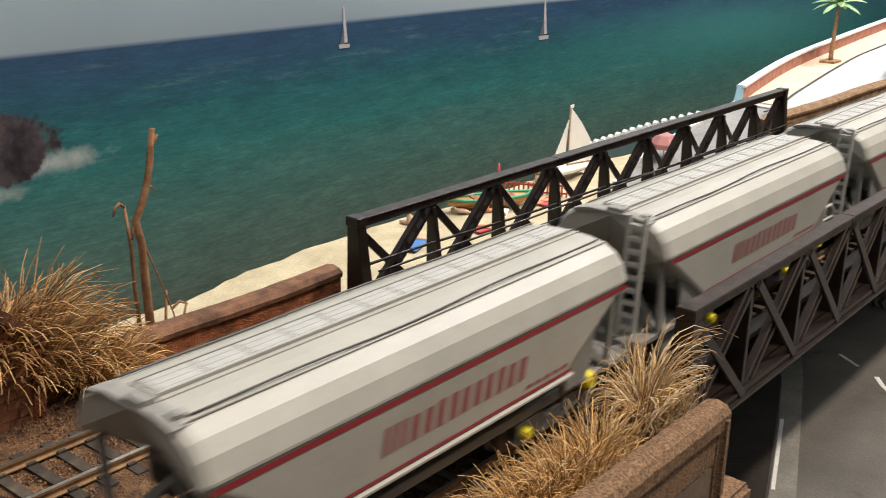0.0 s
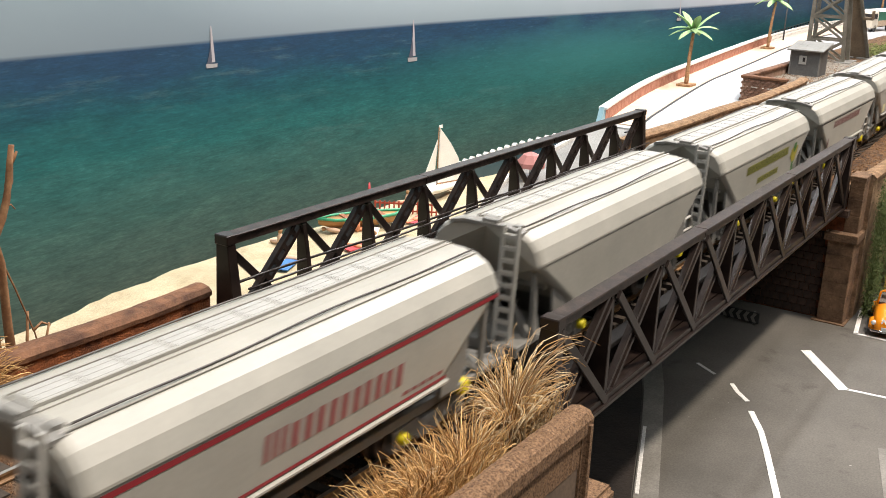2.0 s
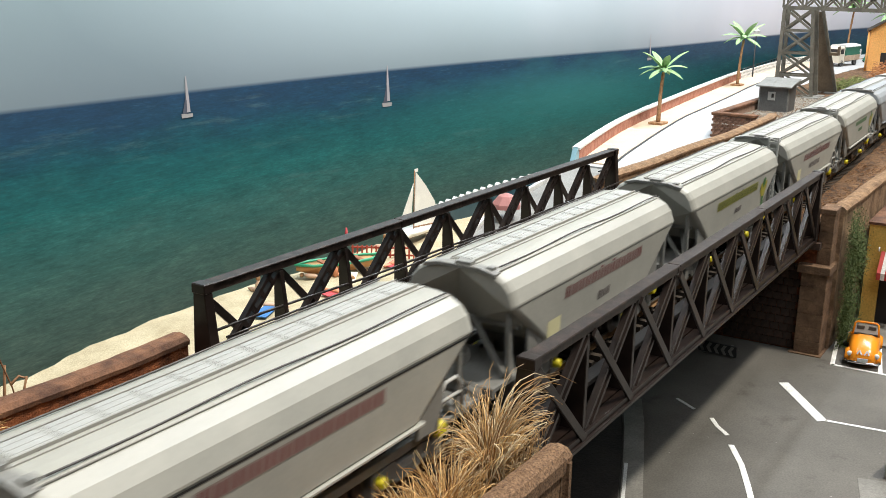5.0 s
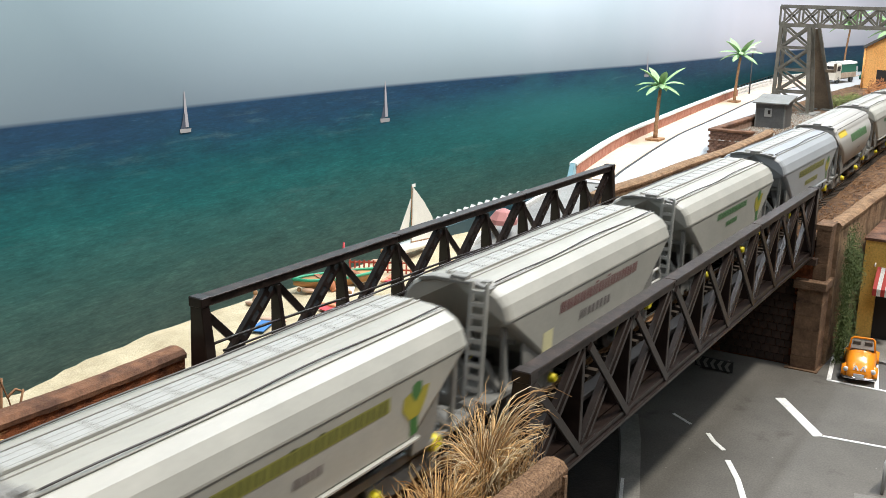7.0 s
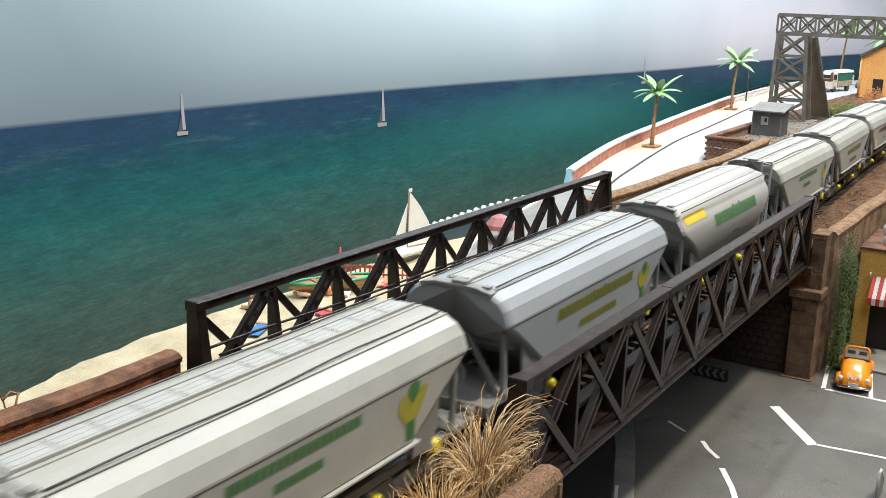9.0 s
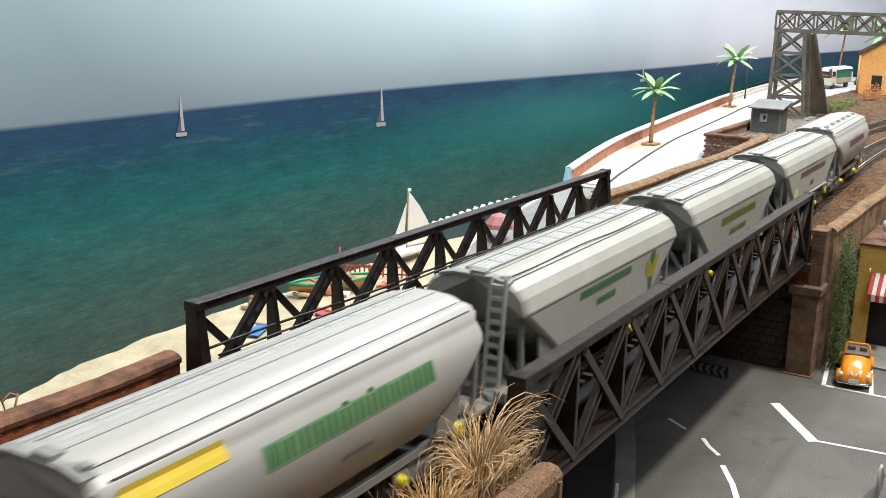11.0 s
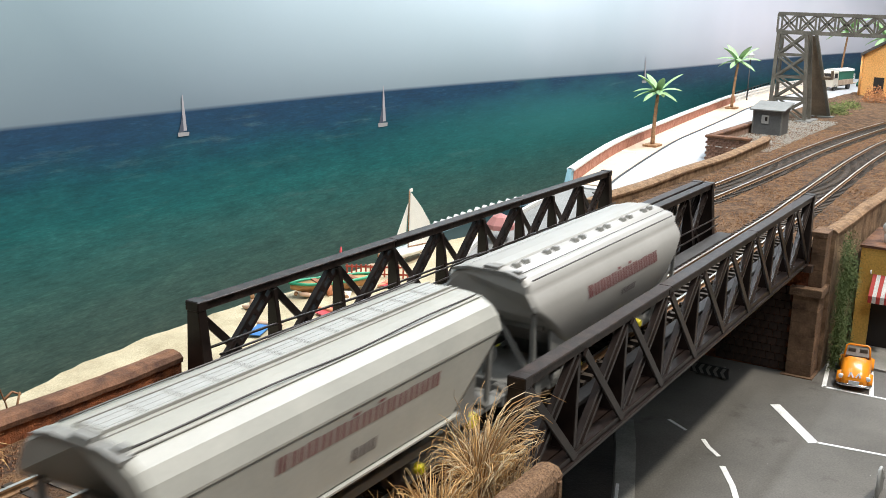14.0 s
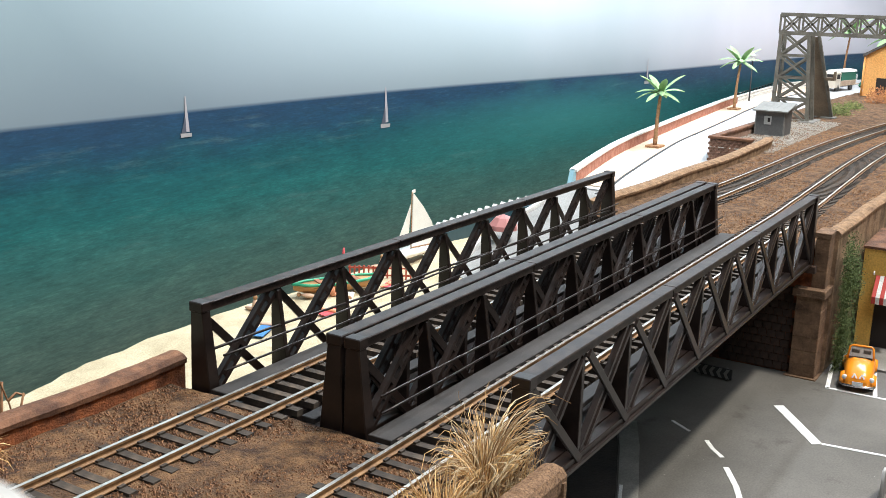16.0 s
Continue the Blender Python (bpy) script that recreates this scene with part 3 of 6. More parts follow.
def wagon_body(kind):
    """The hopper: straight ends above, ends that slope inwards below."""
    half = half_profile(kind)
    ring = [(y, z) for y, z in half] + [(-y, z) for y, z in reversed(half[1:])]

    def end_x(z):
        if z >= 33.6:
            return HALF
        return HALF - 1.45 * (33.6 - z)
    bm = BM()
    secs = []
    for s, inset, k in ((-1, -0.4, 0.93), (-1, 0.5, 0.975), (-1, 2.0, 1.0), (1, 3.4, 1.0), (1, 1.4, 0.975), (1, 0.2, 0.92)):
        secs.append([(s * (end_x(z) - inset), y * k, 28 + (z - 28) * (k if z > 28 else 1)) for y, z in ring])
    loft(bm, secs, smooth=(kind == "round"))
    bmesh.ops.recalc_face_normals(bm, faces=bm.faces)
    for f in bm.faces:
        if kind == "round":
            f.smooth = abs(f.normal.x) < 0.3
    return bm


def side_y(wagon, z):
    """The y of the near side wall at height z."""
    if wagon["shape"] == "octagon":
        return -(17.22 - (33 - z) * 0.04)
    return -round_y(z)


def side_patch(bm, wagon, x0, x1, z0, z1, lift, lean=0.0, base=0.0):
    n = 1 if wagon["shape"] == "octagon" else max(1, math.ceil((z1 - z0) / 0.7))
    up = 0.0 if n == 1 and wagon["shape"] == "octagon" else 0.12
    rows = [[bm.verts.new((x + lean * (z - base), side_y(wagon, z) - lift - up, z)) for x in (x0, x1)] for z in (z0 + (z1 - z0) * i / n for i in range(n + 1))]
    for p, q in zip(rows, rows[1:]):
        bm.faces.new((p[0], p[1], q[1], q[0]))


def letters(wagon, count, x0, z0, width, height, mat, label, gap=0.24, backing=None, lean=0.12, open_bars=True, accents=()):
    """A word shown as plain upright bars, a pair of bars for each letter, on a tinted band where there is one."""
    if backing:
        bm = BM()
        for i in range(8):
            side_patch(bm, wagon, x0 - 0.8 + (width + 1.2) * i / 8, x0 - 0.8 + (width + 1.2) * (i + 1) / 8, z0 - 0.35, z0 + height + 0.35, 0.07)
        part("lettering_band", bm, backing, wagon, "tinted band behind the lettering")
    bm = BM()
    w = width / count
    for i in range(count):
        a = x0 + i * w
        b = a + w * (1 - gap)
        k = (0.0, 0.06, 0.0, 0.03)[i % 4] * height
        top = z0 + height - k
        if open_bars:
            n = 3 if i == 0 else 2
            t = (b - a) / (1.7 * n - 0.7)
            pieces = [(a + 1.7 * t * j, a + 1.7 * t * j + t, z0, top) for j in range(n)]
        else:
            pieces = [(a, b, z0, top)]
        if i in accents:
            pieces.append((a + (b - a) * 0.35, b, top + height * 0.1, top + height * 0.28))
        for p0, p1, q0, q1 in pieces:
            side_patch(bm, wagon, p0, p1, q0, q1, 0.11, lean, z0)
    return part("lettering", bm, mat, wagon, label)


def round_y(z):
    pts = half_profile("round")
    for (y0, z0), (y1, z1) in zip(pts, pts[1:]):
        if z1 <= z <= z0 and z0 > z1:
            return y0 + (y1 - y0) * (z0 - z) / (z0 - z1)
    return 12.0


def strip(wagon, name, x0, x1, z0, z1, mat, label="", lift=0.08):
    bm = BM()
    zs = steps(z0, z1, 2)
    for a, b in zip(zs, zs[1:]):
        side_patch(bm, wagon, x0, x1, a, b, lift)
    return part(name, bm, mat, wagon, label)


def wheel_mesh():
    bm = BM()
    n = 20
    prof = [(-1.4, 5.25), (1.0, 5.1), (1.4, 5.9), (1.9, 5.9), (1.9, 2.2), (-1.4, 2.2)]
    rings = []
    for q in range(n):
        a = 2 * math.pi * q / n
        rings.append([bm.verts.new((r * math.cos(a), y, r * math.sin(a))) for y, r in prof])
    for a, b in zip(rings, rings[1:] + rings[:1]):
        for j in range(len(prof)):
            bm.faces.new((a[j], b[j], b[(j + 1) % len(prof)], a[(j + 1) % len(prof)]))
    tube(bm, [(0, -1.0, 0), (0, 1.0, 0)], 2.4, 12)
    bmesh.ops.recalc_face_normals(bm, faces=bm.faces)
    return bm


AXLE = 12.8


def add_bogie(wagon, x, cache):
    bm = BM()
    for s in (-1, 1):
        y = 11.6 * s
        loft(bm, [[(x + p, y + 0.9 * k, q) for p, q in ((-15, 4.6), (-15, 7.6), (-5, 8.6), (-3, 5.0), (3, 5.0), (5, 8.6), (15, 7.6), (15, 4.6), (6, 4.2), (4, 2.6), (-4, 2.6), (-6, 4.2))] for k in (-1, 1)])
        for dx in (-AXLE, AXLE):
            box(bm, x + dx - 2.2, x + dx + 2.2, y - 1.4, y + 1.4, 3.2, 12.2 if dx * x > 0 else 8.4)
        for dx in (-2.2, 0, 2.2):
            tube(bm, [(x + dx, y + 0.3 * s, 2.8), (x + dx, y + 0.3 * s, 7.4)], 0.9, 8)
    box(bm, x - 3.5, x + 3.5, -11, 11, 4, 9.5)
    bmesh.ops.recalc_face_normals(bm, faces=bm.faces)
    bogie = part("bogie", bm, M["wagon_grey"], wagon, "grey bogie with coil springs")
    for dx in (-AXLE, AXLE):
        for s in (-1, 1):
            if "wheel" not in cache:
                cache["wheel"] = part("wheel", wheel_mesh(), M["wheel"], bogie).data
                cache["first"] = bogie.children[0]
                cache["first"].matrix_basis = at(x + dx, s * 8.2, 5.25, 0, 0, 0 if s < 0 else 180)
            else:
                w = shared("wheel", cache["wheel"], bogie, at(x + dx, s * 8.2, 5.25, 0, 0, 0 if s < 0 else 180))
            if x < 0 and dx < 0:
                continue
            if "cap" not in cache:
                bm = BM()
                tube(bm, [(0, 0.6, 0), (0, -0.9, 0), (0, -1.5, 0), (0, -1.9, 0)], 2.5, 14, r2=1.7)
                ob = part("axle_cap", bm, M["yellow"], bogie, "round yellow axle cover")
                cache["cap"] = ob.data
            else:
                ob = shared("axle_cap", cache["cap"], bogie, at(0, 0, 0))
                ob["label"] = "round yellow axle cover"
            outer = dx > 0 and x > 0
            ob.matrix_basis = at(x + dx, s * 13.2, 10.4 if outer else 6.4, 0, 0, 0 if s < 0 else 180) @ Matrix.Diagonal((1, 1, 1, 1) if outer else (0.65, 1, 0.65, 1))
    return bogie


def add_ends(wagon):
    e = HALF
    for s in (-1, 1):
        bm = BM()
        box(bm, min(s * 42, s * 70), max(s * 42, s * 70), -14.5, 14.5, 10.6, 12.2)
        box(bm, min(s * 68.6, s * 70.2), max(s * 68.6, s * 70.2), -15, 15, 9.2, 12.6)
        part("end_platform", bevelled(bm, 0.25), M["wagon_grey"], wagon)
        for y in (-10.2, 10.2):
            bm = BM()
            tube(bm, [(s * 70, y, 11.0), (s * 73.0, y, 11.0)], 1.1, 8)
            tube(bm, [(s * 73.0, y, 11.0), (s * 73.9, y, 11.0)], 2.6, 12)
            part("buffer", bm, M["wagon_grey"], wagon)
        # strut frame that carries the overhanging hopper
        bm = BM()
        for y in (-14.2, 14.2):
            beam(bm, (s * (e - 3.5), y, 12.2), (s * (e - 2.5), y, 31.5), 1.2, 1.5, (1, 0, 0))
            beam(bm, (s * (e - 4), y, 12.6), (s * (e - 16), y * 0.55, 22.4), 1.2, 1.8, (0, 1, 0))
        beam(bm, (s * (e - 12), -13, 24.4), (s * (e - 12), 13, 24.4), 1.1, 1.4)
        for y in (-13, 13):
            beam(bm, (s * (e - 3.5), y, 12.6), (s * (e - 7.5), 0, 27.0), 1.2, 1.4, (1, 0, 0))
        part("strut_frame", bm, M["wagon_grey"], wagon)
        for y in (-15.2, 15.2):
            bm = BM()
            loft(bm, [[(s * (e - 23.5), y + k, 12.4), (s * (e - 16), y + k, 12.4), (s * (e - 12.5), y + k, 17.6), (s * (e - 12.0), y + k, 24.6), (s * (e - 23.5), y + k, 17.4)] for k in (-0.4, 0.4)])
            bmesh.ops.recalc_face_normals(bm, faces=bm.faces)
            part("gusset", bm, M["wagon_grey"], wagon)
        bm = BM()
        for i in range(12):
            a0, a1 = math.pi * 2 * i / 12, math.pi * 2 * (i + 1) / 12
            beam(bm, (s * (e + 2), 3.6 * math.cos(a0) - 1, 18.5 + 3.6 * math.sin(a0)), (s * (e + 2), 3.6 * math.cos(a1) - 1, 18.5 + 3.6 * math.sin(a1)), 0.6, 0.6, (1, 0, 0))
        beam(bm, (s * (e + 2), -4.6, 18.5), (s * (e + 2), 2.6, 18.5), 0.5, 0.5)
        tube(bm, [(s * (e + 2), -1, 12.0), (s * (e + 2), -1, 18.5)], 0.5, 6)
        part("brake_wheel", bm, M["wagon_grey"], wagon)
        if s < 0 and wagon["ladders"] & 1:
            bm = BM()
            for y in (-11.2, -6.6):
                beam(bm, (s * (e + 4.6), y, 11.5), (s * (e + 2.2), y, 44.4), 0.9, 1.0, (1, 0, 0))
            for i in range(9):
                z = 14.5 + 3.4 * i
                beam(bm, (s * (e + 4.6 - 2.4 * (z - 11.5) / 33), -11.2, z), (s * (e + 4.6 - 2.4 * (z - 11.5) / 33), -6.6, z), 0.9, 1.1)
            part("ladder", bm, M["ladder"], wagon, "grey end ladder")
        if s > 0 and wagon["ladders"] & 2:
            bm = BM()
            for y in (-14.8, -8.0):
                tube(bm, [(e - 14, y, 12.4), (e - 12, y, 20.5), (e - 10, y, 22.6), (e - 5, y, 22.6), (e - 2.6, y, 20.6), (e - 1.4, y, 12.4)], 0.55, 6)
            tube(bm, [(e - 12, -14.8, 18.0), (e - 2.2, -14.8, 18.0)], 0.5, 6)
            part("hand_railing", bm, M["ladder"], wagon, "pale looped hand railing over the platform")
        if s < 0:
            bm = BM()
            for y0, y1, z0, z1 in ((-11.4, -6.5, 41.6, 42.7), (-6.5, 6.5, 42.7, 42.7), (6.5, 11.4, 42.7, 41.6)):
                loft(bm, [[(x, y0, z0), (x, y1, z1), (x, y1, z1 + 0.9), (x, y0, z0 + 0.9)] for x in (-e + 2.6, -e - 1.0)])
            box(bm, -e - 0.4, -e + 2.6, -3.4, 1.4, 43.5, 44.6)
            box(bm, -e + 1.0, -e + 3.4, -9.6, -7.4, 42.6, 43.7)
            bmesh.ops.recalc_face_normals(bm, faces=bm.faces)
            part("roof_step", bm, M["wagon_grey"], wagon)


def build_wagon(shape, livery, ladders, tint="wagon"):
    wagon = empty("hopper_wagon", at(0, 0, 0), livery["label"], "wagon", "wagons of the freight train")
    wagon["shape"], wagon["ladders"] = shape, ladders
    part("body", wagon_body(shape), M[tint], wagon)
    # roof walk
    if livery.get("lids"):
        for i in range(6):
            for dx in (-3.0, 3.0):
                x = -54 + 20.8 * i + dx
                bm = BM()
                for y in (-5.6,):
                    loft(bm, [[(x - 1.8, y - 1.1, 43.5), (x + 1.8, y - 1.1, 43.5), (x + 1.0, y - 0.8, 44.8), (x - 1.0, y - 0.8, 44.8)], [(x - 1.8, y + 1.1, 43.5), (x + 1.8, y + 1.1, 43.5), (x + 1.0, y + 0.8, 44.8), (x - 1.0, y + 0.8, 44.8)]])
                bmesh.ops.recalc_face_normals(bm, faces=bm.faces)
                part("lid_hinge", bm, M["lid_hinge"], wagon)
        bm = BM()
        box(bm, -60, 60, -3.6, 0.8, 43.6, 44.5)
        part("roof_lid", bevelled(bm, 0.4), M[tint], wagon, "long cream roof lid")
    else:
        bm = BM()
        for y in (-1.9, 4.9):
            beam(bm, (-60, y, 44.0), (60, y, 44.0), 0.5, 0.6)
        for i in range(13):
            x = -59 + 9.83 * i
            box(bm, x - 0.6, x + 0.6, -2.1, 5.1, 43.2, 43.95)
        part("walk_frame", bm, M["walk_frame"], wagon)
        first = None
        for i in range(12):
            x = -54.1 + 9.83 * i
            if first is None:
                bm = BM()
                box(bm, -4.5, 4.5, -1.5, 4.5, 43.6, 44.1)
                for j in range(3):
                    box(bm, -4.2, 4.2, -0.9 + 1.9 * j, -0.1 + 1.9 * j, 44.1, 44.18)
                first = part("walk_grating", bm, M["grating"], wagon, "pale roof walk grating")
                first.matrix_basis = at(x, 0, 0)
            else:
                shared("walk_grating", first.data, wagon, at(x, 0, 0))["label"] = "pale roof walk grating"
        bm = BM()
        box(bm, -61, 61, -3.6, -3.0, 43.4, 43.85)
        part("roof_seam", bm, M["walk_frame"], wagon, "raised seam along the roof")
    # dark tubes laid in the round roof's grooves to draw the shade there
    for y, z in ((-8.95, 42.45), (-12.8, 41.1), (8.95, 42.45)) if shape == "round" else ():
        bm = BM()
        tube(bm, [(x, y, z) for x in steps(-60, 59, 20)], 0.3, 5)
        part("roof_groove", bm, M["cable"], wagon, "dark line for the shade in the roof groove")
    for y, amp in ((-10.0, 0.25), (9.6, 0.12)) if shape == "octagon" else ():
        bm = BM()
        ph = random.uniform(0, 6)
        tube(bm, [(x, y + amp * 2.0 * math.sin(x * 0.045 + ph), 43.35 + amp * math.sin(x * 0.11 + ph)) for x in steps(-60, 60, 6)], 0.24, 5)
        part("roof_rail", bm, M["cable"], wagon, "thin dark roof cable")
        bm = BM()
        tube(bm, [(x, y - 1.0, 42.8) for x in steps(-61, 61, 30)], 0.22, 5)
        part("roof_rib", bm, M["walk_frame"], wagon)
    # sill along each side
    if shape == "octagon":
        for y in (-16.5, 16.5):
            bm = BM()
            box(bm, -40.5, 40.5, y - 0.9, y + 0.9, 16.7, 17.6)
            part("sill", bevelled(bm, 0.2), M[tint], wagon)
    for y in (-12.6, 12.6):
        bm = BM()
        box(bm, -70, 70, y - 0.8, y + 0.8, 9.4, 11.8)
        part("solebar", bevelled(bm, 0.2), M["wagon_grey"], wagon)
    for x in (-24, -8, 8, 24):
        bm = BM()
        loft(bm, [[(x - 7.6, -11.6, 17.6), (x + 7.6, -11.6, 17.6), (x + 7.6, 11.6, 17.6), (x - 7.6, 11.6, 17.6)], [(x - 4, -6, 3.5), (x + 4, -6, 3.5), (x + 4, 6, 3.5), (x - 4, 6, 3.5)]])
        bmesh.ops.recalc_face_normals(bm, faces=bm.faces)
        part("discharge_chute", bm, M["wagon_grey"], wagon)
    cache = {}
    for x in (-40, 40):
        add_bogie(wagon, x, cache)
    add_ends(wagon)
    for kind, *a in livery["marks"]:
        if kind == "word":
            n, x0, z0, w, h, mat, *more = a
            letters(wagon, n, x0, z0, w, h, M[mat], "plain bars in place of a word", **(more[0] if more else {}))
        elif kind == "stripe":
            strip(wagon, "stripe", *a[:4], M[a[4]])
        elif kind == "label":
            strip(wagon, "label_plate", *a[:4], M[a[4]], "small pale label panel")
        elif kind == "plant":
            add_emblem(wagon, *a)
    return wagon


def add_emblem(wagon, x, z, k):
    """A tall plant emblem: green stem and bud between yellow leaves."""
    def leaf(pts, mat, lift, name):
        bm = BM()
        bm.faces.new([bm.verts.new((x + u * k * 1.8, side_y(wagon, z + v * k) - lift, z + v * k)) for u, v in pts])
        bmesh.ops.recalc_face_normals(bm, faces=bm.faces)
        part(name, bm, mat, wagon)
    leaf([(-1.1, -9), (1.3, -9), (1.1, -2), (-1.3, -2)], M["emblem_green"], 0.09, "emblem_stem")
    leaf([(-1.6, -3.5), (1.7, -3.2), (3.6, 1.5), (4.4, 5.2), (2.4, 5.6), (0.2, 1.6), (-1.6, 5.4), (-3.4, 4.4), (-3.7, 0.5)], M["emblem_yellow"], 0.12, "emblem_leaves")
    leaf([(0.1, 1.4), (1.8, 4.2), (1.9, 7.2), (0.6, 8.2), (-0.9, 7.2), (-1.2, 4.4)], M["emblem_green"], 0.15, "emblem_bud")


BAND_LIME = {"backing": M["band_lime"], "accents": (5, 7)}
BAND_GREEN = {"backing": M["band_green"]}
BAND_ROSE = {"backing": M["band_rose"]}
WORD = {"accents": (5, 7)}
RED_BANDS = {"label": "grey-white hopper wagon with two dark red side stripes", "marks": [
    ("stripe", -62, 62, 32.2, 33.4, "red"), ("stripe", -40, 40, 18.0, 18.8, "red"),
    ("word", 6, -23.4, 22.8, 46, 5.6, "lettering_rose", {"gap": 0.18}), ("word", 5, 22, 19.8, 17, 0.9, "lettering_rose", {"open_bars": False})]}
PLAIN = {"label": "unlettered grey-white hopper wagon", "marks": []}
R1 = {"label": "grey-white hopper wagon with dark red lettering and pale panel", "marks": [
    ("word", 13, -31, 28.4, 62, 3.5, "lettering_red", WORD), ("word", 3, -5.6, 21.6, 10, 2.8, "lettering_grey"), ("label", -41.5, -32.8, 19.0, 24.0, "label")]}
R2 = {"label": "grey-white hopper wagon with two lines of dark red lettering", "marks": [
    ("word", 13, -31, 28.2, 62, 3.5, "lettering_red", WORD), ("word", 4, -16, 22.6, 25, 2.9, "lettering_grey"), ("label", -41.5, -34.8, 19.0, 25.0, "label")]}
L1 = {"label": "grey-white hopper wagon with lime lettering and plant emblem", "marks": [
    ("word", 13, -31.4, 28.2, 59, 2.9, "lettering_lime", BAND_LIME), ("word", 7, -14.6, 22.0, 29, 1.9, "lettering_lime", {"backing": M["band_lime"]}), ("plant", 38.5, 25.6, 0.78)]}
L2 = {"label": "grey-white hopper wagon with lime lettering, grey initials and plant emblem", "marks": [
    ("word", 13, -31.4, 28.2, 59, 2.9, "lettering_lime", BAND_LIME), ("word", 3, -6, 22.6, 10, 2.2, "lettering_grey"), ("plant", 38.5, 25.6, 0.78)]}
L0 = {"label": "grey-white hopper wagon with lime-yellow lettering", "marks": [
    ("word", 13, -26, 27.6, 52.5, 2.8, "lettering_lime", BAND_LIME), ("word", 7, -12, 21.2, 25, 2.2, "lettering_lime", {"backing": M["band_sage"]})]}
G1 = {"label": "grey-white hopper wagon with green lettering and plant emblem", "marks": [
    ("word", 9, -26, 30.0, 42, 2.0, "lettering_green", BAND_GREEN), ("word", 4, -12.2, 25.2, 15, 1.6, "lettering_green", BAND_GREEN), ("plant", 36.5, 26.6, 0.86)]}
R0 = {"label": "grey-white hopper wagon with dark red lettering and black seam", "marks": [
    ("word", 13, -34.5, 28.6, 58, 2.9, "lettering_red", BAND_ROSE), ("stripe", -62, 62, 33.0, 33.5, "black"), ("word", 2, -43.5, 19.6, 2.4, 4.2, "lettering_red", {"open_bars": False})]}
ROUND_RED = {"label": "round-sided grey hopper wagon with red lettering, last of train", "lids": True, "marks": [
    ("word", 13, -28.4, 29.2, 62, 3.9, "lettering_red", WORD), ("word", 3, -1, 24.2, 13, 2.2, "lettering_grey")]}
ROUND_GREEN = {"label": "round-sided grey hopper wagon with green lettering and yellow patch", "marks": [
    ("word", 13, -25, 30.6, 61, 4.2, "lettering_green", {"accents": (5, 7), "backing": M["band_green"]}), ("label", -59.5, -34, 36.0, 39.6, "patch_yellow"), ("word", 4, -2, 23.5, 12, 1.2, "lettering_grey")]}
TRAIN = [("round", ROUND_RED, 0, "wagon_pale"), ("octagon", R1, 0), ("octagon", L0, 0), ("octagon", G1, 1), ("round", ROUND_GREEN, 0, "wagon_pale"), ("octagon", L1, 0, "wagon_blue"), ("octagon", G1, 1), ("octagon", R2, 3), ("octagon", L2, 0), ("octagon", R1, 0), ("octagon", R0, 2), ("octagon", L1, 1), ("octagon", PLAIN, 3), ("octagon", RED_BANDS, 1), ("octagon", RED_BANDS, 3), ("octagon", RED_BANDS, 0), ("octagon", RED_BANDS, 0)]
WAGONS = [build_wagon(*spec) for spec in TRAIN]


# ---- walls along the line ----
def coped_wall(name, line, z_top, z_base, w, label, a, b, mats=("masonry", "coping"), rough=0.35):
    """A wall along x with a rounded, gritty coping; line gives its middle."""
    bm = BM()
    xs = steps(a, b, 3.0)
    secs = []
    for x in xs:
        y = line(x)
        prof = []
        for py, pz in ((-w * 0.42, z_base), (-w * 0.42, z_top(x) - 3.7), (-w * 0.52, z_top(x) - 3.3), (-w * 0.54, z_top(x) - 1.8), (-w * 0.36, z_top(x) - 0.5), (0, z_top(x)), (w * 0.36, z_top(x) - 0.5), (w * 0.54, z_top(x) - 1.8), (w * 0.52, z_top(x) - 3.3), (w * 0.42, z_top(x) - 3.7), (w * 0.42, z_base)):
            d = rough * noise.noise(Vector((x * 0.3, py * 0.5 + y, pz * 0.4)))
            prof.append((x, y + py + d * 0.7, pz + (d if pz > z_base else 0)))
        secs.append(prof)
    loft(bm, secs)
    for f in bm.faces:
        zs = [v.co.z for v in f.verts]
        f.material_index = 1 if max(zs) > min(z_top(x) for x in (a, b)) - 3.5 and len(f.verts) == 4 and min(zs) > z_base + 0.5 else 0
    return tagged(mesh_ob(name, bm, [M[k] for k in mats]), label, "wall", kind="structure")


M["grit"] = speckled("grit", (0.085, 0.045, 0.024), (0.33, 0.195, 0.105), 1500, 4200, 0.95, 0.8, 0.45, lo=0.34, hi=0.68)
# near-black brick: shade under the bridge is put into this colour
M["brick_shaded"] = speckled("brick_shaded", (0.016, 0.009, 0.006), (0.058, 0.030, 0.019), 90, 900, 0.92, 0.8, 0.6, per_object=0.15)
M["wall_tan"] = speckled("wall_tan", (0.13, 0.078, 0.042), (0.38, 0.25, 0.145), 110, 1000, 0.9, 1.0, 0.9, lo=0.34, hi=0.66)
M["coping_tan"] = speckled("coping_tan", (0.14, 0.078, 0.039), (0.35, 0.215, 0.115), 180, 1300, 0.9, 1.0, 0.8)
M["parapet_face"] = speckled("parapet_face", (0.085, 0.06, 0.042), (0.17, 0.12, 0.085), 60, 500, 0.9, 0.4, 0.4)
M["masonry_rust"] = speckled("masonry_rust", (0.075, 0.022, 0.008), (0.36, 0.115, 0.038), 160, 1400, 0.88, 1.0, 0.8, lo=0.34, hi=0.66)
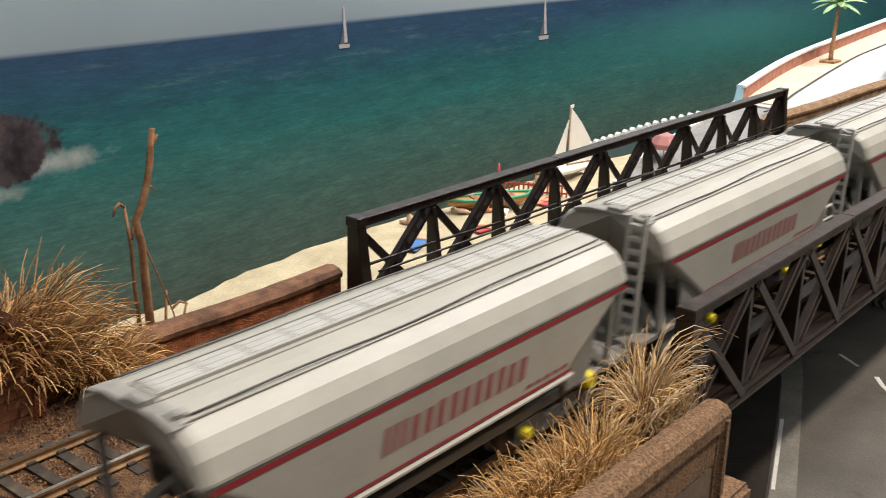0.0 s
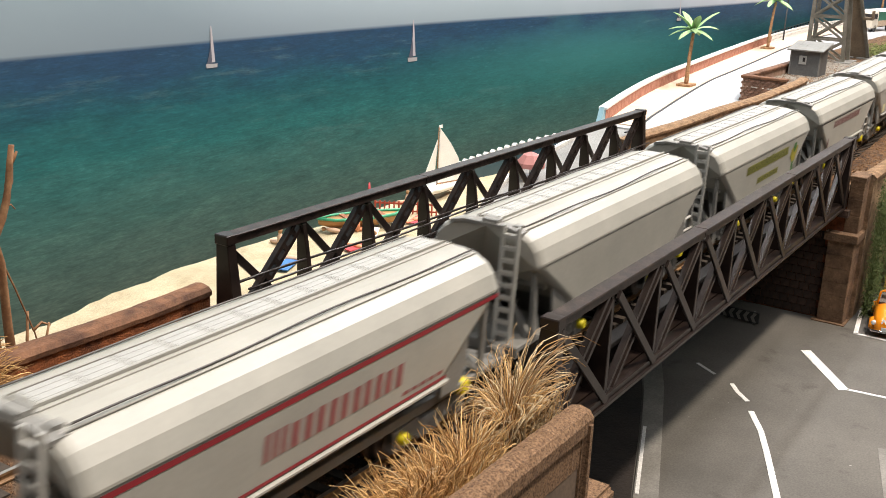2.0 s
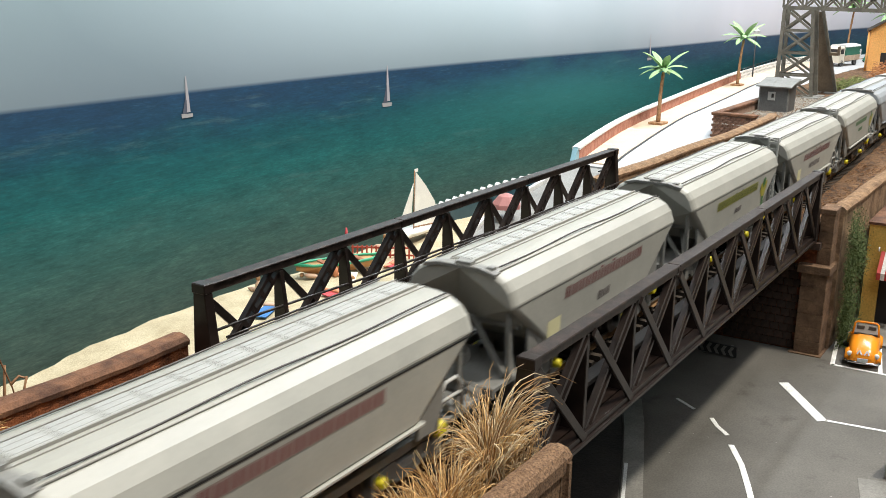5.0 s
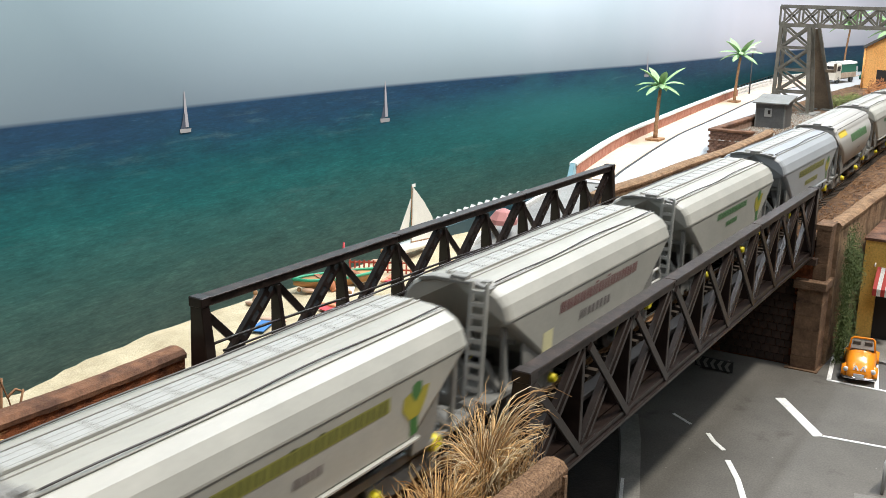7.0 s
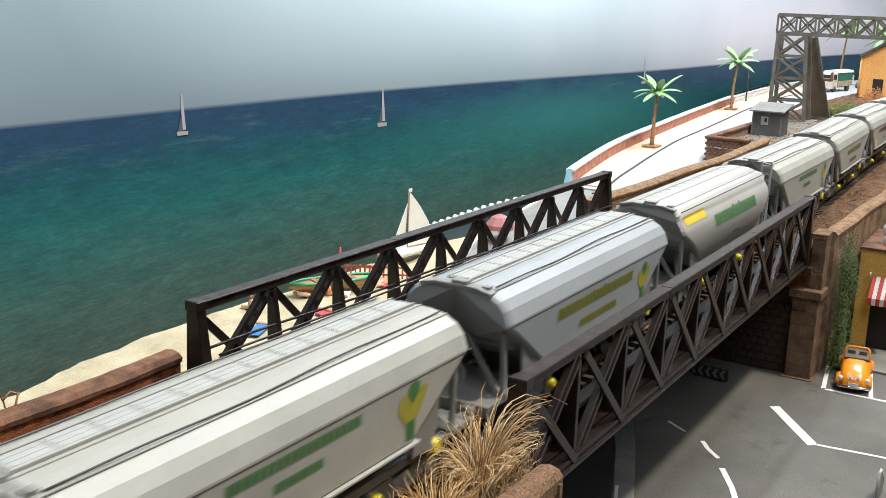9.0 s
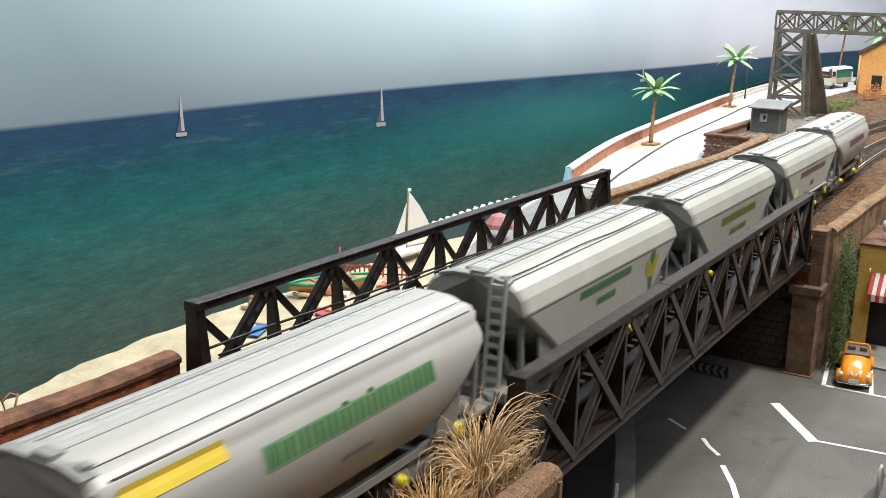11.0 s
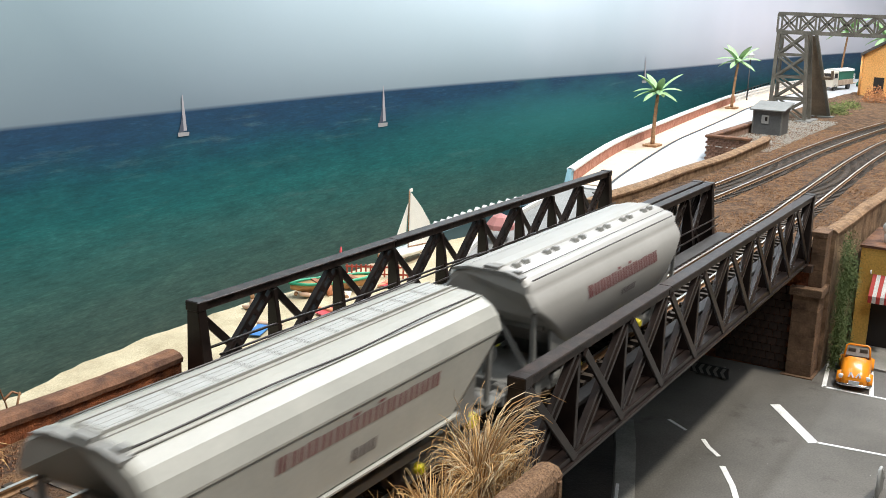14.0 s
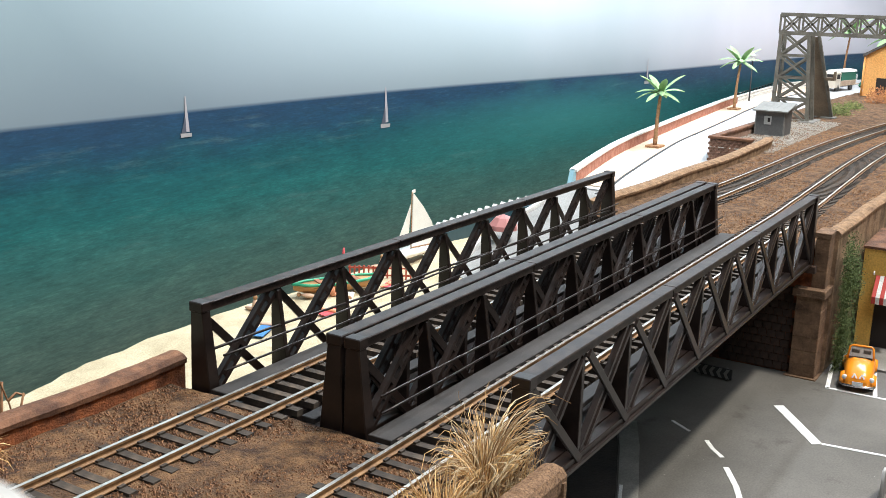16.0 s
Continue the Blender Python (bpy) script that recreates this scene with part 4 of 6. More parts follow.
coped_wall("parapet_sea_near", lambda x: 101 + 0.4 * math.sin(x * 0.03), lambda x: 5.4 + 0.5 * math.sin(x * 0.05), -12, 8, "low rust-brown parapet wall with rounded coping", -78, 4, ("masonry_rust", "coping"), 0.22)
coped_wall("parapet_sea_far", lambda x: spline([(336, 100.5), (420, 98.5), (475, 97.4), (569, 94.4), (697, 95.6), (738, 100)], x), lambda x: 5.6 + 0.4 * math.sin(x * 0.04), -10, 8.5, "low tan-brown parapet wall beside the far track", 338, 736, ("wall_tan", "coping_tan"), 0.18)
# roadside parapet by the camera, gritty coping over a plain face
bm = BM()
secs = []
for x in steps(-420, -9, 1.2):
    y = -40 - 0.5 * math.sin(x * 0.02)
    secs.append([(x, y + p + 0.25 * noise.noise(Vector((x * 0.9, p, q))), q + 0.22 * noise.noise(Vector((x * 0.9, q, p)))) for p, q in ((-4.6, 2.6), (-4.8, 6.2), (-3.6, 8.0), (-1.0, 8.7), (1.6, 8.0), (2.7, 6.2), (2.7, -6), (-3.6, -6), (-3.6, 2.6))])
loft(bm, secs)
structure("parapet_road_near", bm, M["grit"], "gritty brown stone parapet above the road", "wall")
bm = BM()
box(bm, -420, -9.5, -43.2, -37.6, ROAD_Z, -3)
structure("abutment_near", bevelled(bm, 1.0, 2), M["parapet_face"], "dark stone abutment carrying the bridge end", "abutment")
bm = BM()
box(bm, -13, -8.6, -45.2, -37.0, -26, 6.5)
box(bm, -13, 0.5, -48.5, -39, ROAD_Z, -15)
structure("abutment_pillar", bevelled(bm, 1.4, 3), M["grit"], "gritty brown stone end pillar of the parapet", "pillar")
for nm, x0, x1 in (("abutment_wall_near", -5.0, -3.2), ("abutment_wall_far", SPAN + 3.2, SPAN + 5.0)):
    bm = BM()
    box(bm, x0, x1, -36, 103, ROAD_Z, -13)
    structure(nm, bm, M["masonry"], "dark brick abutment wall under the bridge", "wall")
bm = BM()
box(bm, -3.2, 2.0, -32, 92, -16, -12.4)
box(bm, SPAN - 2, SPAN + 3.2, -32, 92, -16, -12.4)
# the shelf takes the same shade-darkened brick colour
structure("bearing_shelf", bm, M["brick_shaded"], "stone shelf on which the bridge girders rest", "shelf")


def stone_block(parent, x0, x1, y0, y1, z0, z1, mat="stone"):
    bm = BM()
    box(bm, x0, x1, y0, y1, z0, z1)
    return part("stone", bevelled(bm, 0.3), M[mat], parent)


M["brick_rust"] = speckled("brick_rust", (0.10, 0.035, 0.016), (0.28, 0.11, 0.05), 80, 900, 0.9, 0.6, 0.5, per_object=0.12)
M["stone"] = speckled("stone", (0.07, 0.038, 0.021), (0.27, 0.16, 0.09), 110, 1000, 0.92, 1.0, 0.8, per_object=0.06)
# far bridge pier in dressed stone
pier = empty("bridge_pier", at(0, 0, 0), "brown dressed stone pier at the road under the bridge", "pier")
for i, z in enumerate(steps(ROAD_Z, -29, 7.5)[:-1]):
    stone_block(pier, 330.5, 352, -37.5 + 0.12 * (i % 2), -24, z + 0.02, z + 7.48)
stone_block(pier, 328.5, 353, -39.0, -22, -29, -24.5)
for z in (-24.5, -15.5, -6.5):
    stone_block(pier, 334.5, 349, -37.2, -30, z + 0.02, z + 8.98)
stone_block(pier, 334, 350, -37.6, -29, 2.5, 5.5)
bm = BM()
box(bm, 328, 345, -39, -22, ROAD_Z, ROAD_Z + 0.6)
part("footing", bm, M["stone"], pier)
# small bricks of the pier's inner face, with the bridge's shade in their colour
BRICK_ME = None
for r in range(11):
    for c in range(8):
        y = -22 + c * 5.0 + (2.5 if r % 2 else 0)
        if BRICK_ME is None:
            bm = BM()
            box(bm, -0.5, 0.5, -2.35, 2.35, -2.0, 2.0)
            first = part("brick", bm, M["brick_shaded"], pier)
            BRICK_ME = first.data
            first.matrix_basis = at(SPAN + 2.9, y, ROAD_Z + 3 + 4.3 * r)
        else:
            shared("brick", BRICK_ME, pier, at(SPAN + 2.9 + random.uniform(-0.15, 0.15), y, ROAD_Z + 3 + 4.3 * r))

# retaining wall beyond the pier, with coping
coped_wall("retaining_wall", lambda x: right_edge(x) + 1.0, lambda x: 5.2 + 0.4 * math.sin(x * 0.06), ROAD_Z, 8, "tall tan-brown retaining wall with rounded coping", 346, 960, ("wall_tan", "coping_tan"))

# wing wall at the sea side
bm = BM()
loft(bm, [[(-107, y, -8), (-107, y, 16), (-200, y, 92), (-240, y, 92), (-240, y, -8)] for y in (90, 102)])
box(bm, -110, -106.2, 89, 103, -8, 15)
bmesh.ops.recalc_face_normals(bm, faces=bm.faces)
structure("wing_wall", bevelled(bm, 0.5), M["masonry"], "red-brown brick wing wall with sloping top", "wall")
bm = BM()
beam(bm, (-105, 96, 17.4), (-201, 96, 95.6), 15, 3.4, (0, 0, 1))
structure("wing_wall_coping", bevelled(bm, 0.6, 2), M["coping"], "sloping stone coping of the wing wall", "coping")
WING_BRICK = None
wing = empty("wing_wall_bricks", at(0, 0, 0), "weathered red-brown bricks facing the wing wall", "bricks", kind="structure")
for r in range(15):
    for c in range(12):
        x, z = -108.5 - 5.0 * c - (2.5 if r % 2 else 0), -2 + 2.55 * r
        if z > 13 + (-107 - x) * 0.8:
            continue
        if WING_BRICK is None:
            bm = BM()
            box(bm, -2.4, 2.4, -0.4, 0.4, -1.2, 1.2)
            first = part("brick", bm, M["brick_rust"], wing)
            WING_BRICK = first.data
            first.matrix_basis = at(x, 89.9, z)
        else:
            shared("brick", WING_BRICK, wing, at(x, 89.9 + random.uniform(-0.12, 0.12), z))

# ---- ballast stones ----
def scatter_stones(name, count, xr, yf, size, mat, label, z=GROUND_Z + 1.2):
    bm = BM()
    for _ in range(count):
        x = random.uniform(*xr)
        y0, y1 = yf(x)
        y = random.uniform(y0, y1)
        s = random.uniform(*size)
        c = Vector((x, y, z + s * 0.15))
        vs = []
        for k in range(4):
            a = 2.1 * k + random.uniform(-0.4, 0.4)
            d = Vector((math.cos(a), math.sin(a), -0.4)) if k < 3 else Vector((random.uniform(-0.5, 0.5), random.uniform(-0.5, 0.5), 0.5))
            vs.append(bm.verts.new(c + d * s * random.uniform(0.7, 1.2)))
        for f in ((0, 1, 3), (1, 2, 3), (2, 0, 3), (0, 2, 1)):
            bm.faces.new([vs[i] for i in f])
    return tagged(mesh_ob(name, bm, mat), label, "gravel", kind="stuff")


M["pebble"] = speckled("pebble", (0.045, 0.018, 0.009), (0.32, 0.165, 0.08), 900, 2500, 0.95, 0.3, 0.2)
scatter_stones("ballast_stones", 26000, (-190, -5), lambda x: (-34, 96), (0.25, 0.8), M["pebble"], "loose rust-brown ballast stones between the rails")
M["pebble_far"] = speckled("pebble_far", (0.06, 0.028, 0.014), (0.44, 0.245, 0.125), 900, 2500, 0.95, 0.3, 0.2)
scatter_stones("ballast_stones", 14000, (336, 900), lambda x: (right_edge(x) + 5, 85), (0.4, 1.1), M["pebble_far"], "loose rust-brown ballast stones beyond the bridge")
M["gravel_grey"] = speckled("gravel_grey", (0.2, 0.18, 0.15), (0.5, 0.47, 0.42), 900, 2500, 0.95, 0.3, 0.2)
scatter_stones("grey_gravel", 4500, (690, 990), lambda x: (84, 140), (0.5, 1.3), M["gravel_grey"], "grey gravel around the trackside hut")


# ---- dry grass ----
def leaf_material(name, a, b):
    def build(nt, bsdf):
        geo = nt.nodes.new("ShaderNodeNewGeometry")
        col = ramp(nt, geo.outputs["Random Per Island"], [(0.0, a), (0.55, tuple((p + q) / 2 for p, q in zip(a, b))), (1.0, b)])
        g = noise_at(nt, 300, 2)
        nt.links.new(mix(nt, 0.5, col, ramp(nt, g, [(0.3, (0.75,) * 3), (0.7, (1.15,) * 3)]), "MULTIPLY"), bsdf.inputs["Base Color"])
    return material(name, build, 0.75, spec=0.25)


M["straw"] = leaf_material("straw", (0.32, 0.16, 0.052), (0.90, 0.60, 0.27))
M["straw_pale"] = leaf_material("straw_pale", (0.30, 0.17, 0.075), (0.86, 0.72, 0.47))
M["twig"] = speckled("twig", (0.16, 0.07, 0.03), (0.36, 0.2, 0.1), 200, 900, 0.85, 0.3, 0.2)


def blade(bm, base, turn, tilt, curl, h, w, keep=None, seg=8):
    """A thin dry blade that rises at a tilt and rolls over towards its tip."""
    p = Vector(base)
    pts = [p.copy()]
    wob = random.uniform(-0.5, 0.5)
    for i in range(seg):
        u = (i + 0.5) / seg
        lean = tilt + curl * u ** 2.4
        a = turn + wob * u
        p = p + Vector((math.cos(a) * math.sin(lean), math.sin(a) * math.sin(lean), math.cos(lean))) * (h / seg)
        q = p.copy()
        if keep:
            low = keep[0] - 0.6 * max(0.0, q.z - 9.5)
            q.y = min(max(q.y, low + 0.4 * math.sin(q.x * 3)), keep[1] - 0.4 * math.sin(q.x * 2))
        pts.append(q)
    tube(bm, pts, w, 3, cap=False, r2=w * 0.35)


def tuft(name, c, n, spread, height, tilt, curl, lean, mats, label, w=0.26, keep=None, pale=0.2):
    """c is the root; lean (azimuth, amount) pulls the blades to one side."""
    grass = empty(name, at(*c), label, "grass", "dry grass tufts")
    golden, light = BM(), BM()
    for _ in range(n):
        a, r = random.uniform(0, 2 * math.pi), random.random() ** 0.6
        base = (c[0] + math.cos(a) * r * spread[0], c[1] + math.sin(a) * r * spread[1], c[2] - 1)
        h = height * random.uniform(0.45, 1.05) * (1.1 - 0.35 * r)
        v = Vector((math.cos(a) * r + random.gauss(0, 0.3), math.sin(a) * r + random.gauss(0, 0.3))) + Vector((math.cos(lean[0]), math.sin(lean[0]))) * lean[1]
        blade(light if random.random() < pale else golden, base, math.atan2(v.y, v.x), tilt * min(1.2, v.length) * random.uniform(0.5, 1.1), curl * random.uniform(0.3, 1.0) ** 1.2, h, w * random.uniform(0.6, 1.25), keep)
    for nm, bm, mat, note in (("golden_tussock", golden, mats[0], "golden dry blades"), ("pale_tussock", light, mats[1], "bleached dry blades")):
        for v in bm.verts:
            v.co -= Vector(c)
        part(nm, bm, mat, grass, note)
    return grass


STRAW = [M["straw"], M["straw_pale"]]
M["straw_rust"] = leaf_material("straw_rust", (0.17, 0.075, 0.025), (0.56, 0.33, 0.135))
RUST = [M["straw_rust"], M["straw"]]
BANK = (-35.2, -19.5)
tuft("grass_tuft", (-21, -28, GROUND_Z), 460, (3.6, 2.8), 42, 0.14, 5.0, (0.2, 0.3), STRAW, "tall pale curling dry grass tuft beside the bridge end", 0.19, BANK, 0.6)
tuft("grass_tuft", (-15, -30, GROUND_Z), 80, (5, 3), 24, 0.5, 4.2, (0.0, 0.5), STRAW, "few curling dry blades at the bridge end", 0.24, BANK, 0.7)
tuft("grass_tuft", (-45, -29.5, GROUND_Z), 560, (7, 3.5), 23, 0.45, 2.2, (0.5, 0.2), STRAW, "thick golden dry grass tuft behind the parapet", 0.21, BANK, 0.2)
tuft("grass_tuft", (-58, -29, GROUND_Z), 760, (7, 4), 22, 0.6, 2.2, (3.4, 0.25), STRAW, "bushy golden dry grass tuft behind the parapet", 0.21, BANK, 0.12)
tuft("grass_tuft", (-72, -28.5, GROUND_Z), 850, (8, 4), 22, 0.85, 2.0, (3.1, 0.6), STRAW, "spreading golden dry grass tuft behind the parapet", 0.21, BANK, 0.12)
tuft("grass_tuft", (-106, 101, GROUND_Z), 900, (11, 6), 44, 0.42, 2.4, (5.6, 0.25), RUST, "large bushy dry grass tuft by the wing wall", 0.3, None, 0.2)
tuft("grass_tuft", (-116, 97, GROUND_Z + 16), 380, (9, 4), 26, 0.8, 2.2, (4.0, 0.3), RUST, "dry grass hanging over the wing wall end", 0.3, None, 0.2)
tuft("grass_tuft", (-89, 93, GROUND_Z), 420, (7, 5), 24, 0.6, 2.4, (5.2, 0.5), RUST, "low drooping dry grass at the parapet end", 0.26, None, 0.5)
stalk = empty("dry_stalk", at(-70, 106, -8), "tall broken reddish dry plant stalk behind the parapet", "plant")
bm = BM()
tube(bm, [(7, 0, 0), (6, 0.3, 18), (5.5, 0, 36), (4.3, 0.3, 42.5), (6.5, 0, 48), (8.6, 0.4, 53), (9.7, 0, 58), (10.6, 0.3, 62), (11.4, 0, 67.5)], 1.35, 7, r2=0.8)
for v in bm.verts:
    v.co += Vector((random.uniform(-0.3, 0.3), random.uniform(-0.3, 0.3), 0))
part("main_stem", bm, M["twig"], stalk)
for pts, r in (([(3, 0, 6), (2.4, 0.3, 24), (2, 0, 36), (1, 0.4, 47.5)], 0.75), ([(1, 0.4, 47.4), (-0.6, 0.2, 48.8), (-2.2, 0, 47.6), (-2.8, 0, 45.5)], 0.5), ([(4.4, 0, 42), (6, 0.2, 36), (9, 0, 28), (14.5, 0.5, 13), (17, 0, 0)], 0.35), ([(10.7, 0, 62.5), (12.0, 0.2, 64), (12.8, 0, 65.6)], 0.6), ([(2, 0, 38), (3.2, 0.3, 41), (4.2, 0, 43)], 0.6), ([(7.6, 0, 51), (10, 0.4, 51.5), (11, 0, 50)], 0.3), ([(12, 0, 0), (11.5, 0, 12), (13, 1, 20)], 0.6), ([(18, 0, 0), (17.5, 0.4, 9), (19, 0, 15)], 0.55), ([(14, 0.5, 14), (17, 0.8, 15.5), (19.5, 0.3, 14)], 0.5)):
    bm = BM()
    tube(bm, pts, r, 5, r2=r * 0.6)
    part("side_stem", bm, M["twig"], stalk)

# ivy on the retaining wall
def leaf_clumps(bm, pts, n, size, spread):
    for _ in range(n):
        c = random.choice(pts)
        p = Vector((c[0] + random.gauss(0, spread[0]), c[1] - abs(random.gauss(0, spread[1])), c[2] + random.gauss(0, spread[2])))
        a = Vector((random.uniform(-1, 1), random.uniform(-1, 1), random.uniform(-1, 1))).normalized()
        b = a.orthogonal().normalized() * size * random.uniform(0.5, 1)
        a = a * size * random.uniform(0.6, 1.2)
        vs = [bm.verts.new(q) for q in (p - a, p + b * 0.6, p + a, p - b * 0.6)]
        bm.faces.new((vs[0], vs[1], vs[2]))
        bm.faces.new((vs[0], vs[2], vs[3]))


M["ivy"] = leaf_material("ivy", (0.025, 0.045, 0.012), (0.13, 0.17, 0.055))
bm = BM()
leaf_clumps(bm, [(356 + 2 * math.sin(i), -42.5, -70 + 3.4 * i) for i in range(20)] + [(368, -43, -20 - 2 * i) for i in range(7)] + [(360, -43, -68 + i * 3) for i in range(7)], 11000, 0.62, (6.5, 3.0, 4.4))
tagged(mesh_ob("ivy", bm, M["ivy"]), "green climbing ivy on the retaining wall", "plant")


# ---- road ----
def flat(name, pts, z, mat, label, category="marking", thick=0.25):
    bm = BM()
    lo = [bm.verts.new((x, y, z)) for x, y in pts]
    hi = [bm.verts.new((x, y, z + thick)) for x, y in pts]
    bm.faces.new(hi)
    for i in range(len(pts)):
        j = (i + 1) % len(pts)
        bm.faces.new((lo[i], lo[j], hi[j], hi[i]))
    bmesh.ops.recalc_face_normals(bm, faces=bm.faces)
    return structure(name, bm, mat, label, category)


def stroke(line, w0, w1=None):
    """The outline of a painted line of some width along its points."""
    w1 = w1 or w0
    l, r = [], []
    for i, p in enumerate(line):
        a, b = Vector(line[max(i - 1, 0)]), Vector(line[min(i + 1, len(line) - 1)])
        n = (b - a).normalized()
        n = Vector((-n.y, n.x)) * (w0 + (w1 - w0) * i / (len(line) - 1)) / 2
        l.append((p[0] + n.x, p[1] + n.y))
        r.append((p[0] - n.x, p[1] - n.y))
    return l + r[::-1]


for nm, pts, w in (("road_marking_1", [(231, 6.2), (223.3, -4.9)], 1.5), ("road_marking_2", [(217.5, -14.9), (210, -20), (203.3, -26.6)], 2.0), ("road_marking_3", [(194, -31), (178, -40), (160.9, -47.5), (128, -61), (80, -76)], 2.5), ("road_marking_4", [(281, -31.5), (243.0, -58.5)], 5.0), ("road_marking_5", [(244.5, -59.5), (247.5, -86), (250, -130)], 1.8), ("road_marking_6", [(362, -41), (321.4, -46.6)], 2.2), ("road_marking_7", [(322, -46), (322.4, -75.7), (323, -120)], 1.8), ("road_marking_8", [(323.5, -70), (362, -63.4)], 2.2)):
    flat(nm, stroke(pts, w), ROAD_Z, M["paint_white"], "worn white painted line on the asphalt")
flat("road_marking_9", stroke([(150, -0.4), (97, -19.2)], 1.4), ROAD_Z + 1.0, M["paint_white"], "white edge line by the kerb")
flat("kerb", [(214, 27), (219, 19.5), (191.9, 7.7), (154, -6.5), (100.7, -26.1), (30, -54), (30, -42), (95.1, -18.6), (148.7, 0.5), (186.3, 14.8)], ROAD_Z, M["kerb"], "pale grey pavement strip beside the road", "kerb", 1.0)
# near-black sheet: the bridge's shade on the ground is put into its colour
M["shaded_ground"] = speckled("shaded_ground", (0.008, 0.006, 0.005), (0.026, 0.019, 0.015), 60, 700, 0.95, 0.6, 0.6)
flat("verge", [(214, 28), (186, 15.6), (148.4, 1.2), (94.8, -17.9), (30, -41.2), (-2.5, -53), (-2.5, 100), (214, 100)], ROAD_Z, M["shaded_ground"], "near-black sheet for the shaded ground below the bridge end", "ground", 0.3)
flat("pavement", [(323, -47.6), (323.4, -76), (324, -120), (331, -260), (470, -260), (470, -36), (400, -36), (366, -41)], ROAD_Z, M["parking"], "grey parking bay asphalt", "pavement", 0.12)
flat("shop_pavement", [(368, -40), (364.5, -69), (362, -260), (470, -260), (470, -36)], ROAD_Z, M["kerb"], "pale pavement before the shop", "pavement", 1.4)
flat("manhole_patch", stroke([(194, -90), (150, -101)], 14), ROAD_Z, M["kerb"], "grey repaired patch in the road", "patch", 0.2)
# low metal guard post frame near the road patch
post = empty("road_barrier", at(198, -93, ROAD_Z), "small dark metal barrier plate by the road", "barrier")
bm = BM()
loft(bm, [[(0, y, 0), (14, y, 0), (14, y, 4), (3, y, 13), (0, y, 13)] for y in (-0.5, 0.5)])
bmesh.ops.recalc_face_normals(bm, faces=bm.faces)
part("plate", bm, M["wagon_grey"], post)
bm = BM()
tube(bm, [(0, 0, 0), (0, 0, 13.5), (3.5, 0, 13.5), (14.5, 0, 4.2)], 0.7, 6)
part("frame_bar", bm, M["grating"], post)

# chevron board below the bridge
board = empty("chevron_board", at(301.5, 19.0, ROAD_Z, 0, 0, -4), "long black and white chevron warning board under the bridge", "sign")
bm = BM()
box(bm, -0.6, 0.6, -21, 0, 1.2, 7.0)
part("panel", bm, M["black"], board)
for i in range(5):
    bm = BM()
    y = -2.6 - 4.0 * i
    for s in (-1, 1):
        vs = [bm.verts.new((-0.75, y + q, 4.1 + p * s)) for q, p in ((0.2, 0), (2.1, 0), (0.5, 2.6), (-1.4, 2.6))]
        bm.faces.new(vs if s < 0 else vs[::-1])
    # white chevrons take kerb grey: the shade under the bridge is put into colour
    part("chevron", bm, M["kerb"], board)
for y in (-3, -18):
    bm = BM()
    tube(bm, [(1.2, y, 0), (1.2, y, 7)], 0.7, 6)
    part("post", bm, M["wagon_grey"], board)

# ---- open-top orange car ----
M["car_orange"] = plain("car_orange", (0.80, 0.27, 0.015), 0.25)
def glass_nodes(nt, bsdf):
    bsdf.inputs["Base Color"].default_value = (0.9, 0.95, 0.95, 1)
    bsdf.inputs["Transmission Weight"].default_value = 1.0


M["glass"] = material("glass", glass_nodes, 0.02)
M["seat"] = plain("seat", (0.12, 0.09, 0.07), 0.7)
M["chrome"] = plain("chrome", (0.7, 0.7, 0.7), 0.15, 1.0)


